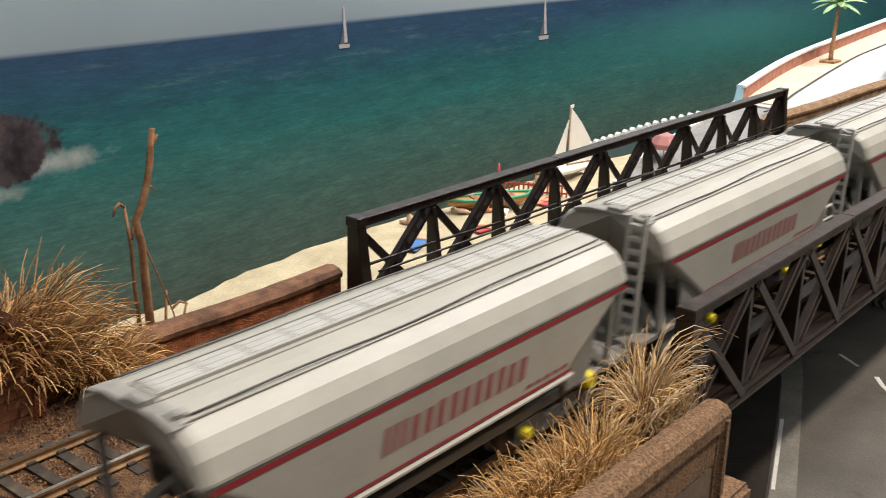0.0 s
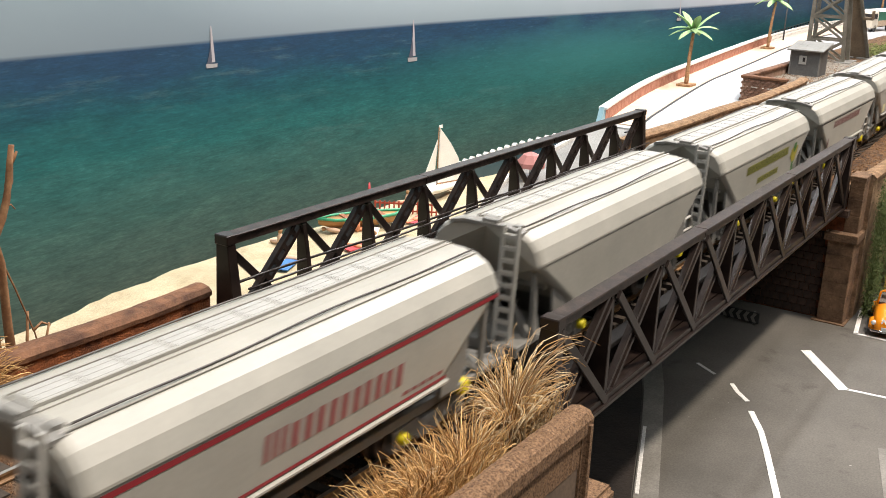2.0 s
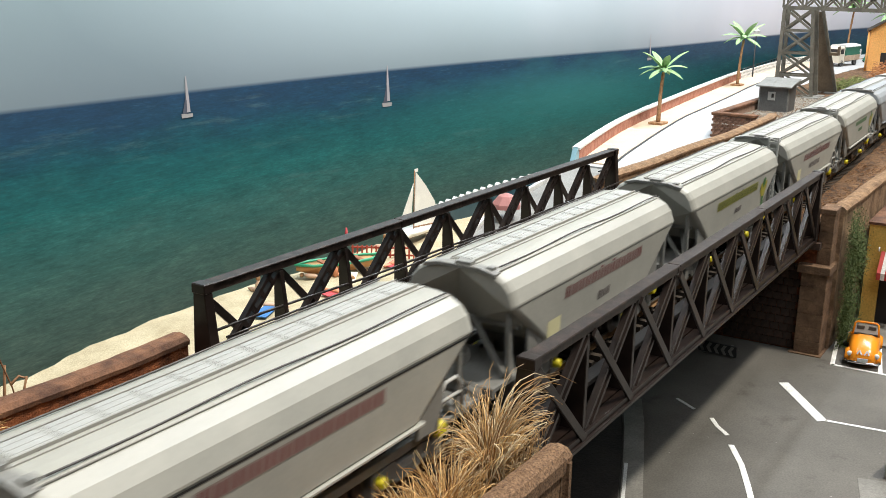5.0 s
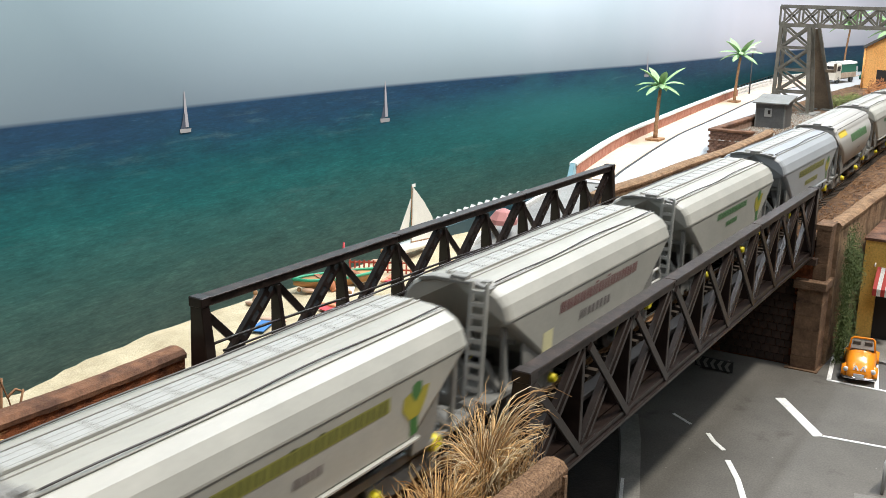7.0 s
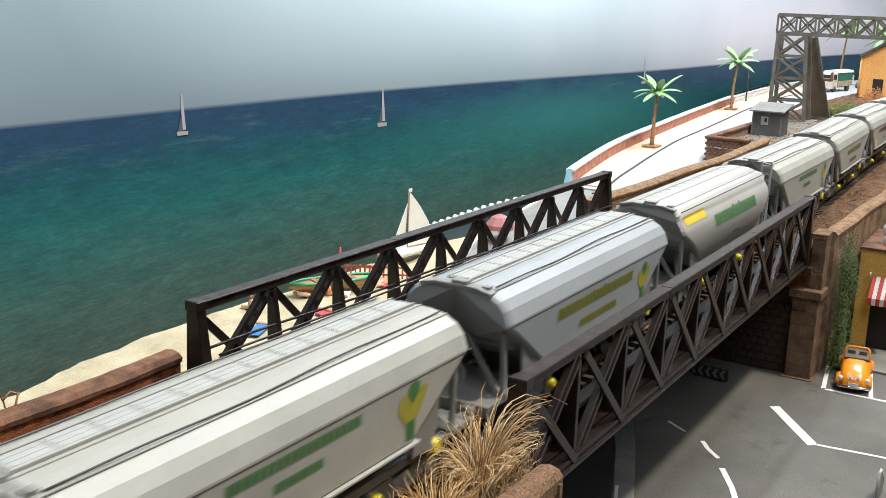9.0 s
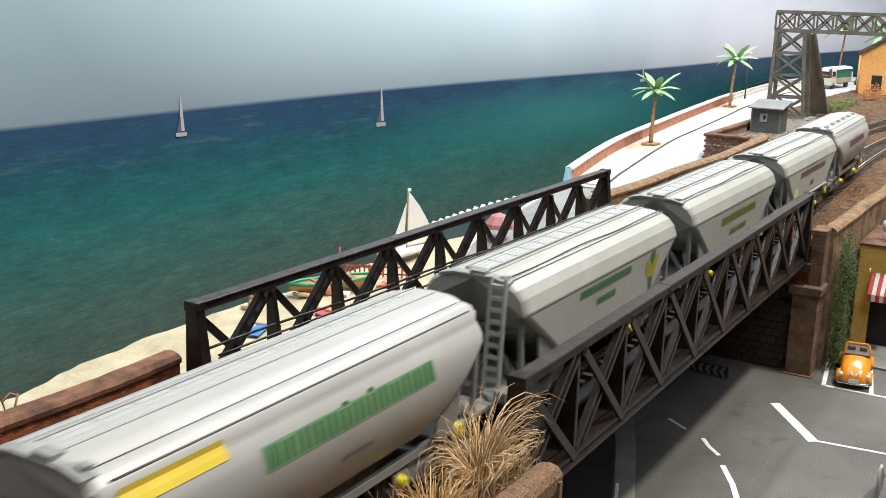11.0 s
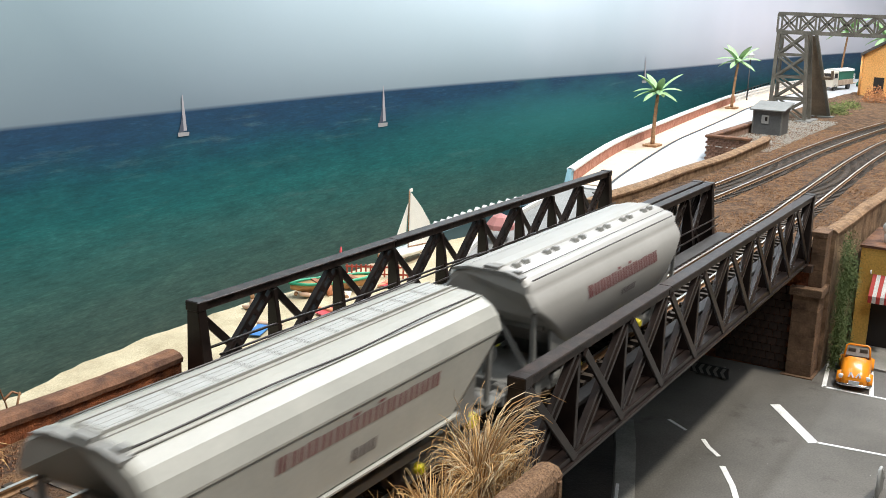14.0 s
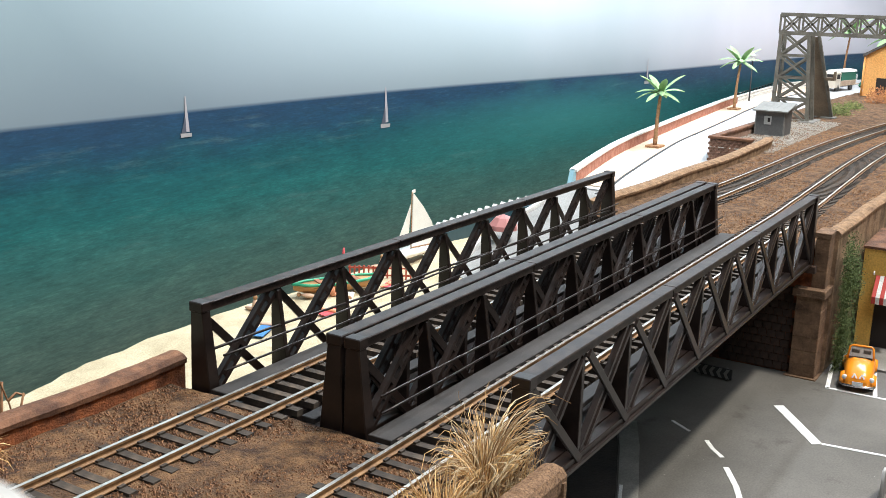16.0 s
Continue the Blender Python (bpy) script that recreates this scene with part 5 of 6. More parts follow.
def build_car(m):
    car = empty("convertible_car", m, "orange open-top beetle-shaped car parked in a bay", "car")
    bm = BM()
    secs = []
    for x, hw, lo, hi in ((-23, 4.6, 3.4, 6.0), (-21, 6.2, 2.6, 9.0), (-16, 7.0, 2.4, 11.4), (-9, 7.4, 2.4, 12.4), (-5, 7.6, 2.4, 12.8), (9, 7.6, 2.4, 12.6), (14, 7.2, 2.4, 11.6), (19, 6.4, 2.6, 8.6), (22.5, 4.6, 3.4, 5.6)):
        secs.append([(x, -hw, lo), (x, hw, lo), (x, hw * 1.02, (lo + hi) * 0.52), (x, hw * 0.8, hi * 0.93), (x, hw * 0.4, hi), (x, -hw * 0.4, hi), (x, -hw * 0.8, hi * 0.93), (x, -hw * 1.02, (lo + hi) * 0.52)])
    loft(bm, secs, smooth=True)
    bmesh.ops.recalc_face_normals(bm, faces=bm.faces)
    part("body", bm, M["car_orange"], car)
    bm = BM()
    box(bm, -3.5, 10, -6.0, 6.0, 12.0, 13.2)
    part("seat_well", bm, M["seat"], car, "dark interior")
    for y in (-3, 3):
        bm = BM()
        box(bm, 3, 5, y - 2, y + 2, 12.5, 15.5)
        part("seat", bevelled(bm, 0.4), M["seat"], car)
    for x in (-14, 14):
        for s in (-1, 1):
            bm = BM()
            secs = []
            for k in range(9):
                a = math.pi * k / 8
                c, q = math.cos(a), math.sin(a)
                secs.append([(x + 5.4 * c, s * 5.8, 3 + 5.6 * q), (x + 5.4 * c, s * 9.0, 2.4 + 4.6 * q), (x + 4.2 * c, s * 9.0, 2.4 + 3.6 * q), (x + 4.2 * c, s * 5.8, 3 + 4.2 * q)])
            loft(bm, secs, smooth=True)
            bmesh.ops.recalc_face_normals(bm, faces=bm.faces)
            part("mudguard", bm, M["car_orange"], car)
            bm = BM()
            tube(bm, [(x, s * 6.4, 3.6), (x, s * 8.4, 3.6)], 3.6, 14)
            w = part("wheel", bm, M["black"], car)
            bm = BM()
            tube(bm, [(x, s * 8.3, 3.6), (x, s * 8.6, 3.6)], 2.0, 12)
            part("hub", bm, M["chrome"], w)
    # windscreen frame
    bm = BM()
    tube(bm, [(-5, -6.6, 12.4), (-3.4, -5.8, 18.6), (-3.2, -4.6, 19.4), (-3.2, 4.6, 19.4), (-3.4, 5.8, 18.6), (-5, 6.6, 12.4)], 0.55, 6)
    fr = part("windscreen_frame", bm, M["car_orange"], car)
    bm = BM()
    vs = [bm.verts.new(p) for p in ((-5, -6.2, 12.6), (-5, 6.2, 12.6), (-3.3, 5.2, 19), (-3.3, -5.2, 19))]
    bm.faces.new(vs)
    part("windscreen", bm, M["glass"], fr)
    for s in (-1, 1):
        bm = BM()
        ball(bm, (-20.6, s * 6.6, 6.8), 0.9, 1.4, 1.4)
        part("headlight", bm, M["paint_white"], car)
    bm = BM()
    tube(bm, [(-21, -8.4, 3.6), (-24, -7.0, 3.6), (-24.4, 0, 3.6), (-24, 7.0, 3.6), (-21, 8.4, 3.6)], 0.7, 6)
    part("bumper", bm, M["chrome"], car)
    bm = BM()
    box(bm, -24.6, -24.2, -2.6, 2.6, 4.2, 6.0)
    part("plate", bm, M["paint_white"], car, "blank white plate")
    bm = BM()
    for s in (-1, 1):
        beam(bm, (-22.6, s * 0.6, 7.4), (-21.9, s * 1.9, 9.6), 0.7, 0.3, (-1, 0, 1))
        beam(bm, (-22.4, s * 2.9, 7.4), (-21.9, s * 1.9, 9.6), 0.7, 0.3, (-1, 0, 1))
    part("nose_badge", bm, M["paint_white"], car)
    return car


build_car(at(347, -57.4, ROAD_Z + 0.1, 0, 0, 8))

# ---- ochre shop with striped awning ----
M["ochre"] = speckled("ochre", (0.60, 0.38, 0.08), (0.80, 0.53, 0.14), 30, 900, 0.85, 0.3, 0.3)
M["awning_red"] = plain("awning_red", (0.45, 0.05, 0.04), 0.7)
M["interior"] = plain("interior", (0.02, 0.016, 0.014), 0.8)
shop = empty("shop_house", at(404, -44, ROAD_Z), "ochre plastered shop house with dark doorway", "house")
bm = BM()
box(bm, 0, 4, -8.5, 0, 0, 60)
box(bm, 0, 4, -60, -24, 0, 60)
box(bm, 0, 4, -24, -8.5, 28, 60)
box(bm, 4, 60, -4, 0, 0, 60)
box(bm, 4, 60, -60, -56, 0, 60)
part("wall", bm, M["ochre"], shop)
bm = BM()
box(bm, -1, 61, -61, 0.8, 60, 61.5)
part("roof", bm, M["coping"], shop, "flat brown roof edge")
bm = BM()
box(bm, 2.6, 3.6, -24, -8.5, 0, 28)
part("door", bm, M["interior"], shop, "dark doorway")
awn = empty("awning", at(404, -52, ROAD_Z + 32), "red and white striped awning with curled bracket", "awning")
for i in range(9):
    bm = BM()
    y = -2.2 * i
    loft(bm, [[(0, y + a, 13 + c), (-9, y + a, 2 + c), (-9, y + a, -2 + c), (-8.6, y + a, 1.4 + c), (0, y + a, 12.4 + c)] for a, c in ((0, 0), (-2.15, 0))])
    bmesh.ops.recalc_face_normals(bm, faces=bm.faces)
    part("stripe", bm, M["awning_red"] if i % 2 == 0 else M["paint_white"], awn)
bm = BM()
tube(bm, [(-1 - 1.6 * math.cos(a * 0.7) * (1 - a * 0.07), 1.2, 14 + 1.6 * math.sin(a * 0.7) * (1 - a * 0.07)) for a in range(10)], 0.35, 5)
part("bracket", bm, M["paint_white"], awn)

# white roof edge and pale slab beyond the retaining wall
bm = BM()
ball(bm, (0, 0, 0), 3.2, 3.2, 4.2, 10, 8)
tube(bm, [(0, 0, -12), (0, 0, 0)], 2.0, 8)
lampob = tagged(mesh_ob("globe_lamp", bm, M["paint_white"]), "white globe lamp on the shop roof", "lamp")
lampob.matrix_world = at(420, -55, -4)


# ---- promenade ----
M["brick_red"] = speckled("brick_red", (0.30, 0.11, 0.07), (0.5, 0.24, 0.17), 160, 900, 0.9, 0.5, 0.4)
M["brick_pale"] = speckled("brick_pale", (0.28, 0.17, 0.12), (0.46, 0.32, 0.25), 160, 900, 0.9, 0.5, 0.4)
M["palm_leaf"] = leaf_material("palm_leaf", (0.20, 0.38, 0.16), (0.58, 0.76, 0.42))
M["palm_trunk"] = speckled("palm_trunk", (0.22, 0.11, 0.05), (0.45, 0.26, 0.13), 300, 900, 0.85, 0.5, 0.3)


def kerbline(x):
    return spline([(480, 157), (574, 172), (700, 193), (823, 211), (922, 220), (1080, 235), (1231, 250), (1500, 262), (2000, 220)], x)


bm = BM()
ribbon(bm, steps(510, 1900, 20), lambda x: prom_sea(x) - 3, lambda x: kerbline(x) + 1, PROM_Z, PROM_Z + 0.9)
structure("promenade_footpath", bm, M["promenade_tile"], "peach-coloured tiled promenade footpath", "pavement")
bm = BM()
ribbon(bm, steps(480, 1900, 20), lambda x: kerbline(x) + 0.9, lambda x: kerbline(x) - 0.7, PROM_Z, PROM_Z + 0.7)
structure("kerb_gap", bm, M["black"], "dark gutter line along the promenade kerb", "kerb")
for i, x in enumerate((600, 700, 900, 1100)):
    flat("footpath_band_%d" % (i + 1), [(x, kerbline(x) + 2), (x + 5, kerbline(x) + 2), (x + 5, prom_sea(x) - 4), (x, prom_sea(x) - 4)], PROM_Z + 0.9, M["paint_white"], "pale cross band in the footpath")
for i in range(4):
    x = 590 + 13 * i
    y = kerbline(x) - 14 - 4 * i
    flat("crossing_stripe_%d" % (i + 1), [(x, y), (x + 11, y - 3), (x + 22, y + 4), (x + 11, y + 7)], PROM_Z, M["paint_white"], "white crossing stripe on the promenade")
# sea wall with white cap
bm = BM()
ribbon(bm, steps(508, 1290, 15), lambda x: prom_sea(x) + 0.5, lambda x: prom_sea(x) - 3.5, PROM_Z, PROM_Z + 10.4)
structure("sea_wall", bm, M["brick_red"], "red brick sea wall along the promenade", "wall")
bm = BM()
ribbon(bm, steps(505, 1293, 15), lambda x: prom_sea(x) + 2.2, lambda x: prom_sea(x) - 4.4, PROM_Z + 10.4, PROM_Z + 12)
structure("sea_wall_cap", bm, M["paint_white"], "white coping on the sea wall", "coping")
bm = BM()
loft(bm, [[(505, y, PROM_Z + 12), (508, y, PROM_Z + 12), (508, y, BEACH_Z), (493, y, BEACH_Z), (493, y, BEACH_Z + 10)] for y in (186, 190)])
bmesh.ops.recalc_face_normals(bm, faces=bm.faces)
structure("sea_wall_end", bm, M["paint_blue"], "pale blue slanting end of the sea wall", "wall")
# white open fence
fence = empty("seaside_fence", at(0, 0, 0), "white open balustrade along the promenade edge", "fence")
for z in (1.2, 6.0, 10.5):
    bm = BM()
    xs = steps(1293, 2000, 25)
    for a, b in zip(xs, xs[1:]):
        beam(bm, (a, prom_sea(a) - 2, PROM_Z + z), (b, prom_sea(b) - 2, PROM_Z + z), 1.6, 2.0)
    part("rail", bm, M["paint_white"], fence)
bm = BM()
box(bm, -1.3, 1.3, -0.9, 0.9, 0, 11)
pme = part("post", bm, M["paint_white"], fence)
for i, x in enumerate(steps(1293, 2000, 9)):
    if i == 0:
        pme.matrix_basis = at(x, prom_sea(x) - 2, PROM_Z)
    else:
        shared("post", pme.data, fence, at(x, prom_sea(x) - 2, PROM_Z))


def build_palm(x, y, z, h, r, lean, label):
    palm = empty("palm_tree", at(x, y, z), label, "tree", "promenade palms")
    bm = BM()
    box(bm, -9, 9, -7, 7, 0, 2.2)
    part("planter", bevelled(bm, 0.4), M["palm_trunk"], palm, "low brown planter base")
    bm = BM()
    tube(bm, [(lean[0] * u * u, lean[1] * u * u, 1 + (h - 1) * u) for u in (i / 14 for i in range(15))], 2.2, 8, r2=1.5)
    for v in bm.verts:
        v.co += Vector((random.uniform(-0.2, 0.2), random.uniform(-0.2, 0.2), 0))
    part("trunk", bm, M["palm_trunk"], palm)
    for i in range(13):
        a = 2 * math.pi * i / 13 + random.uniform(-0.2, 0.2)
        up = (0.2, 0.6, 1.25)[i % 3] + random.uniform(-0.1, 0.1)
        bm = BM()
        c = Vector((lean[0], lean[1], h))
        rows = []
        for k in range(7):
            u = k / 6
            p = c + Vector((math.cos(a) * r * u, math.sin(a) * r * u, r * (up * u - 0.55 * u * u + 0.1)))
            s = Vector((-math.sin(a), math.cos(a), 0)) * r * 0.15 * math.sin(math.pi * min(1, 0.12 + 0.88 * u)) ** 0.7
            rows.append([bm.verts.new(p - s + Vector((0, 0, -0.3 * s.length))), bm.verts.new(p + Vector((0, 0, 0.4))), bm.verts.new(p + s + Vector((0, 0, -0.3 * s.length)))])
        for q, w in zip(rows, rows[1:]):
            for j in range(2):
                bm.faces.new((q[j], q[j + 1], w[j + 1], w[j]))
        part("frond", bm, M["palm_leaf"], palm)
    return palm


build_palm(754, 213, PROM_Z + 0.9, 50, 24, (2, -1), "model palm tree with bright green fronds on the promenade")
build_palm(1195, 264, PROM_Z + 0.9, 60, 29, (5, -2), "taller model palm tree with bright green fronds")
build_palm(1800, 243, PROM_Z + 0.9, 92, 40, (6, -4), "distant model palm tree behind the lorry")
build_palm(1930, 195, PROM_Z + 0.9, 80, 42, (4, -3), "distant model palm tree beside the orange house")

street = empty("street_lamp", at(1340, 284, PROM_Z), "black street lamp post with white lantern", "lamp")
bm = BM()
tube(bm, [(0, 0, 0), (0, 0, 3), (0, 0, 60)], 1.4, 8, r2=0.8)
part("post", bm, M["black"], street)
bm = BM()
loft(bm, [[(s * a, s * b, z) for a, b in ((-1, -1), (1, -1), (1, 1), (-1, 1))] for s, z in ((2.2, 60), (4.0, 67))])
part("lantern", bm, M["paint_white"], street)
bm = BM()
loft(bm, [[(s * a, s * b, z) for a, b in ((-1, -1), (1, -1), (1, 1), (-1, 1))] for s, z in ((4.8, 67), (0.8, 71))])
part("cap", bm, M["grating"], street)

# ---- lorry and cars at the far end ----
M["lorry_cream"] = plain("lorry_cream", (0.62, 0.56, 0.46), 0.4)
M["canvas_green"] = plain("canvas_green", (0.03, 0.15, 0.095), 0.8)
M["bed_tan"] = speckled("bed_tan", (0.36, 0.25, 0.17), (0.52, 0.40, 0.29), 90, 700, 0.7, 0.1, 0.1)


def build_lorry(m):
    lorry = empty("lorry", m, "cream lorry with dark green canvas cover on the promenade", "lorry")
    bm = BM()
    loft(bm, [[(x, -13, lo), (x, 13, lo), (x, 13, hi - 2), (x, 11, hi), (x, -11, hi), (x, -13, hi - 2)] for x, lo, hi in ((-42, 6, 20), (-40, 6, 30), (-36, 6, 33), (-20, 6, 33))])
    cab = part("cab", bevelled(bm, 0.5), M["lorry_cream"], lorry)
    for y in (-13.2, 13.2):
        bm = BM()
        box(bm, -37, -25, y - 0.2, y + 0.2, 21, 29)
        part("side_window", bm, M["interior"], cab)
    bm = BM()
    loft(bm, [[(-41.2 - 0.5, y, 21), (-40.4 - 0.5, y, 29), (-40.0 - 0.5, y, 29), (-40.8 - 0.5, y, 21)] for y in (-11, 11)])
    part("windscreen", bm, M["interior"], cab)
    bm = BM()
    box(bm, -18, 42, -13.5, 13.5, 9, 18)
    part("load_bed", bevelled(bm, 0.4), M["bed_tan"], lorry, "tan wooden load bed")
    bm = BM()
    box(bm, -17, 41, -13, 13, 18, 32)
    part("canvas_side", bm, M["canvas_green"], lorry, "dark green canvas side")
    bm = BM()
    loft(bm, [[(x, -14, 32), (x, 14, 32), (x, 12, 35), (x, 0, 36.5), (x, -12, 35)] for x in (-19, 43)])
    part("canvas_roof", bm, M["paint_white"], lorry, "white canvas roof")
    for x in (-30, 26):
        for s in (-1, 1):
            bm = BM()
            tube(bm, [(x, s * 9, 5.5), (x, s * 13, 5.5)], 5.5, 14)
            part("wheel", bm, M["black"], lorry)
    return lorry


build_lorry(at(1690, 229, PROM_Z, 0, 0, -12))
small = empty("parked_car", at(1815, 205, PROM_Z), "white and green small car parked behind the lorry", "car")
bm = BM()
loft(bm, [[(x, -8, 3), (x, 8, 3), (x, 8, h * 0.6), (x, 6, h), (x, -6, h), (x, -8, h * 0.6)] for x, h in ((-24, 8), (-20, 10), (-10, 11), (-6, 17), (10, 17), (16, 11), (24, 9))], smooth=True)
part("body", bm, M["canvas_green"], small)
bm = BM()
box(bm, -7, 11, -6.2, 6.2, 12, 17.6)
part("roof", bevelled(bm, 1.0), M["paint_white"], small)
for x in (-15, 15):
    for s in (-1, 1):
        bm = BM()
        tube(bm, [(x, s * 6, 3.6), (x, s * 8.4, 3.6)], 3.6, 12)
        part("wheel", bm, M["black"], small)
surf = empty("beach_umbrella_closed", at(1850, 185, PROM_Z), "closed pale blue parasol on the promenade", "parasol")
bm = BM()
tube(bm, [(0, 0, 8), (0, 0, 20), (0, 0, 44)], 5.0, 8, r2=1.0)
part("canopy", bm, M["paint_blue"], surf)
bm = BM()
tube(bm, [(0, 0, 0), (0, 0, 48)], 0.8, 6)
part("pole", bm, M["paint_white"], surf)

# ---- brick terrace with hut ----
bm = BM()
box(bm, 694, 700, 104, 141, PROM_Z - 10, 4.0)
box(bm, 700, 880, 137, 141, PROM_Z - 10, 4.0)
structure("terrace_wall", bm, M["brick_pale"], "low red-grey brick terrace wall beside the promenade", "wall")
bm = BM()
box(bm, 692, 701, 103, 142.5, 4.0, 6.6)
box(bm, 701, 880, 135.5, 142.5, 4.0, 6.6)
structure("terrace_coping", bevelled(bm, 0.5), M["coping"], "brown coping of the terrace wall", "coping")
tb = empty("terrace_bricks", at(0, 0, 0), "small bricks of the terrace wall face", "bricks", kind="structure")
bme = None
for r in range(9):
    for c in range(8):
        y, z = 106.5 + 4.6 * c + (1.15 if r % 2 else -1.15), PROM_Z + 1.2 + 2.4 * r
        if bme is None:
            bm = BM()
            box(bm, -0.5, 0.5, -2.1, 2.1, -1.0, 1.0)
            first = part("brick", bm, M["brick_brown"], tb)
            bme = first.data
            first.matrix_basis = at(693.8, y, z)
        else:
            shared("brick", bme, tb, at(693.8 + random.uniform(-0.12, 0.12), y, z))

hut = empty("trackside_hut", at(828, 119.5, GROUND_Z), "small grey corrugated hut with tiny window", "hut")
M["hut"] = speckled("hut", (0.085, 0.088, 0.09), (0.135, 0.138, 0.14), 60, 900, 0.6, 0.1, 0.1)
M["hut_roof"] = speckled("hut_roof", (0.15, 0.15, 0.14), (0.24, 0.24, 0.225), 60, 900, 0.6, 0.1, 0.1)
bm = BM()
loft(bm, [[(-15, y, 0), (15, y, 0), (15, y, 29), (-15, y, 24.5)] for y in (-13.5, 13.5)])
bmesh.ops.recalc_face_normals(bm, faces=bm.faces)
part("wall", bm, M["hut"], hut)
for i in range(5):
    bm = BM()
    y = -17 + 6.8 * i
    loft(bm, [[(-19, b, 24.6), (18, b, 30.2), (18, b, 31.4), (-19, b, 25.8)] for b in (y, y + 6.6)])
    bmesh.ops.recalc_face_normals(bm, faces=bm.faces)
    part("roof_sheet", bm, M["hut_roof"], hut)
bm = BM()
box(bm, -15.6, -15.0, -1.5, 5.5, 12, 20)
wf = part("window_frame", bm, M["grating"], hut)
bm = BM()
box(bm, -15.9, -15.6, -0.2, 2.0, 14.5, 18.5)
part("pane", bm, M["interior"], wf)
for y in (-13.7, 13.7):
    bm = BM()
    box(bm, -15.4, -14.2, y - 0.6, y + 0.6, 0, 25)
    part("corner_strip", bm, M["hut_roof"], hut)

# ---- overhead gantry ----
M["gantry"] = speckled("gantry", (0.10, 0.093, 0.075), (0.19, 0.175, 0.145), 90, 900, 0.6, 0.2, 0.2)
M["gantry_plate"] = speckled("gantry_plate", (0.12, 0.088, 0.058), (0.23, 0.175, 0.12), 40, 700, 0.8, 0.2, 0.2)
gantry = empty("signal_gantry", at(980, 0, GROUND_Z), "grey lattice portal gantry spanning the tracks", "gantry")


def lattice_leg(y0b, y1b, y0t, y1t, xb, xt, h, n):
    for s in (-1, 1):
        for k, (yb, yt) in enumerate(((y0b, y0t), (y1b, y1t))):
            bm = BM()
            beam(bm, (s * xb, yb, 0), (s * xt, yt, h), 3.6, 3.6, (0, 1, 0))
            part("leg_post", bm, M["gantry"], gantry)
    for i in range(n):
        u, v = i / n, (i + 1) / n
        for s in (-1, 1):
            a = (s * (xb + (xt - xb) * u), y0b + (y0t - y0b) * u, h * u)
            b = (s * (xb + (xt - xb) * v), y1b + (y1t - y1b) * v, h * v)
            c = (s * (xb + (xt - xb) * u), y1b + (y1t - y1b) * u, h * u)
            d = (s * (xb + (xt - xb) * v), y0b + (y0t - y0b) * v, h * v)
            for p, q in ((a, b), (c, d), (d, b)):
                bm = BM()
                beam(bm, p, q, 2.2, 2.4, (1, 0, 0))
                part("leg_brace", bm, M["gantry"], gantry)


lattice_leg(118, 157, 126, 156, 12, 9, 96, 4)
lattice_leg(-122, -92, -120, -94, 12, 9, 96, 4)
bm = BM()
loft(bm, [[(60, 106, 0), (60, 132, 0), (40, 137, 92), (40, 127, 92)], [(63, 106, 0), (63, 132, 0), (43, 137, 92), (43, 127, 92)]])
bmesh.ops.recalc_face_normals(bm, faces=bm.faces)
part("side_plate", bm, M["gantry_plate"], gantry, "brown sheet side plate")
for yb, yt in ((106, 126), (132, 137)):
    bm = BM()
    beam(bm, (59, yb, 0), (39, yt, 94), 3.2, 3.2, (0, 1, 0))
    part("leg_post", bm, M["gantry"], gantry)
for x, y in ((-12, 118), (-12, 157), (12, 118), (12, 157), (60, 110), (60, 130)):
    bm = BM()
    box(bm, x - 9, x + 9, y - 8, y + 8, -2, 2.2)
    part("footing", bevelled(bm, 0.4), M["kerb"], gantry)
bm = BM()
box(bm, 46, 58, 106, 116, 44, 47)
box(bm, 46, 58, 106, 107, 47, 54)
part("service_platform", bm, M["gantry_plate"], gantry)
for x in (-9, 9):
    for z in (96, 116):
        bm = BM()
        beam(bm, (x, 158, z), (x, -124, z), 3.2, 3.6)
        part("beam_chord", bm, M["gantry"], gantry)
for i in range(14):
    y0, y1 = 158 - 20.1 * i, 158 - 20.1 * (i + 1)
    for x in (-9, 9):
        for p, q in (((x, y0, 96), (x, y1, 116)), ((x, y1, 96), (x, y0, 116)), ((x, y0, 96), (x, y0, 116))):
            bm = BM()
            beam(bm, p, q, 1.8, 2.2, (1, 0, 0))
            part("beam_brace", bm, M["gantry"], gantry)

# ---- orange house at the far end, bushes ----
M["orange_wall"] = speckled("orange_wall", (0.78, 0.38, 0.11), (0.88, 0.48, 0.17), 25, 500, 0.85, 0.2, 0.2)
M["roof_dark"] = speckled("roof_dark", (0.05, 0.045, 0.04), (0.1, 0.09, 0.08), 60, 500, 0.8, 0.3, 0.3)
house = empty("orange_house", at(1400, 138, GROUND_Z), "bright orange plastered house with dark roof edge", "house")
bm = BM()
loft(bm, [[(0, 0, 0), (0, -100, 0), (0, -100, 58), (0, -50, 88), (0, 0, 60)], [(120, 0, 0), (120, -100, 0), (120, -100, 58), (120, -50, 88), (120, 0, 60)]])
bmesh.ops.recalc_face_normals(bm, faces=bm.faces)
part("wall", bm, M["orange_wall"], house)
bm = BM()
for a, b in (((4, 57), (-50, 90)), ((-104, 55), (-50, 90))):
    loft(bm, [[(x, a[0], a[1]), (x, b[0], b[1]), (x, b[0], b[1] + 4), (x, a[0], a[1] + 4)] for x in (-6, 126)])
bmesh.ops.recalc_face_normals(bm, faces=bm.faces)
part("roof", bm, M["roof_dark"], house)
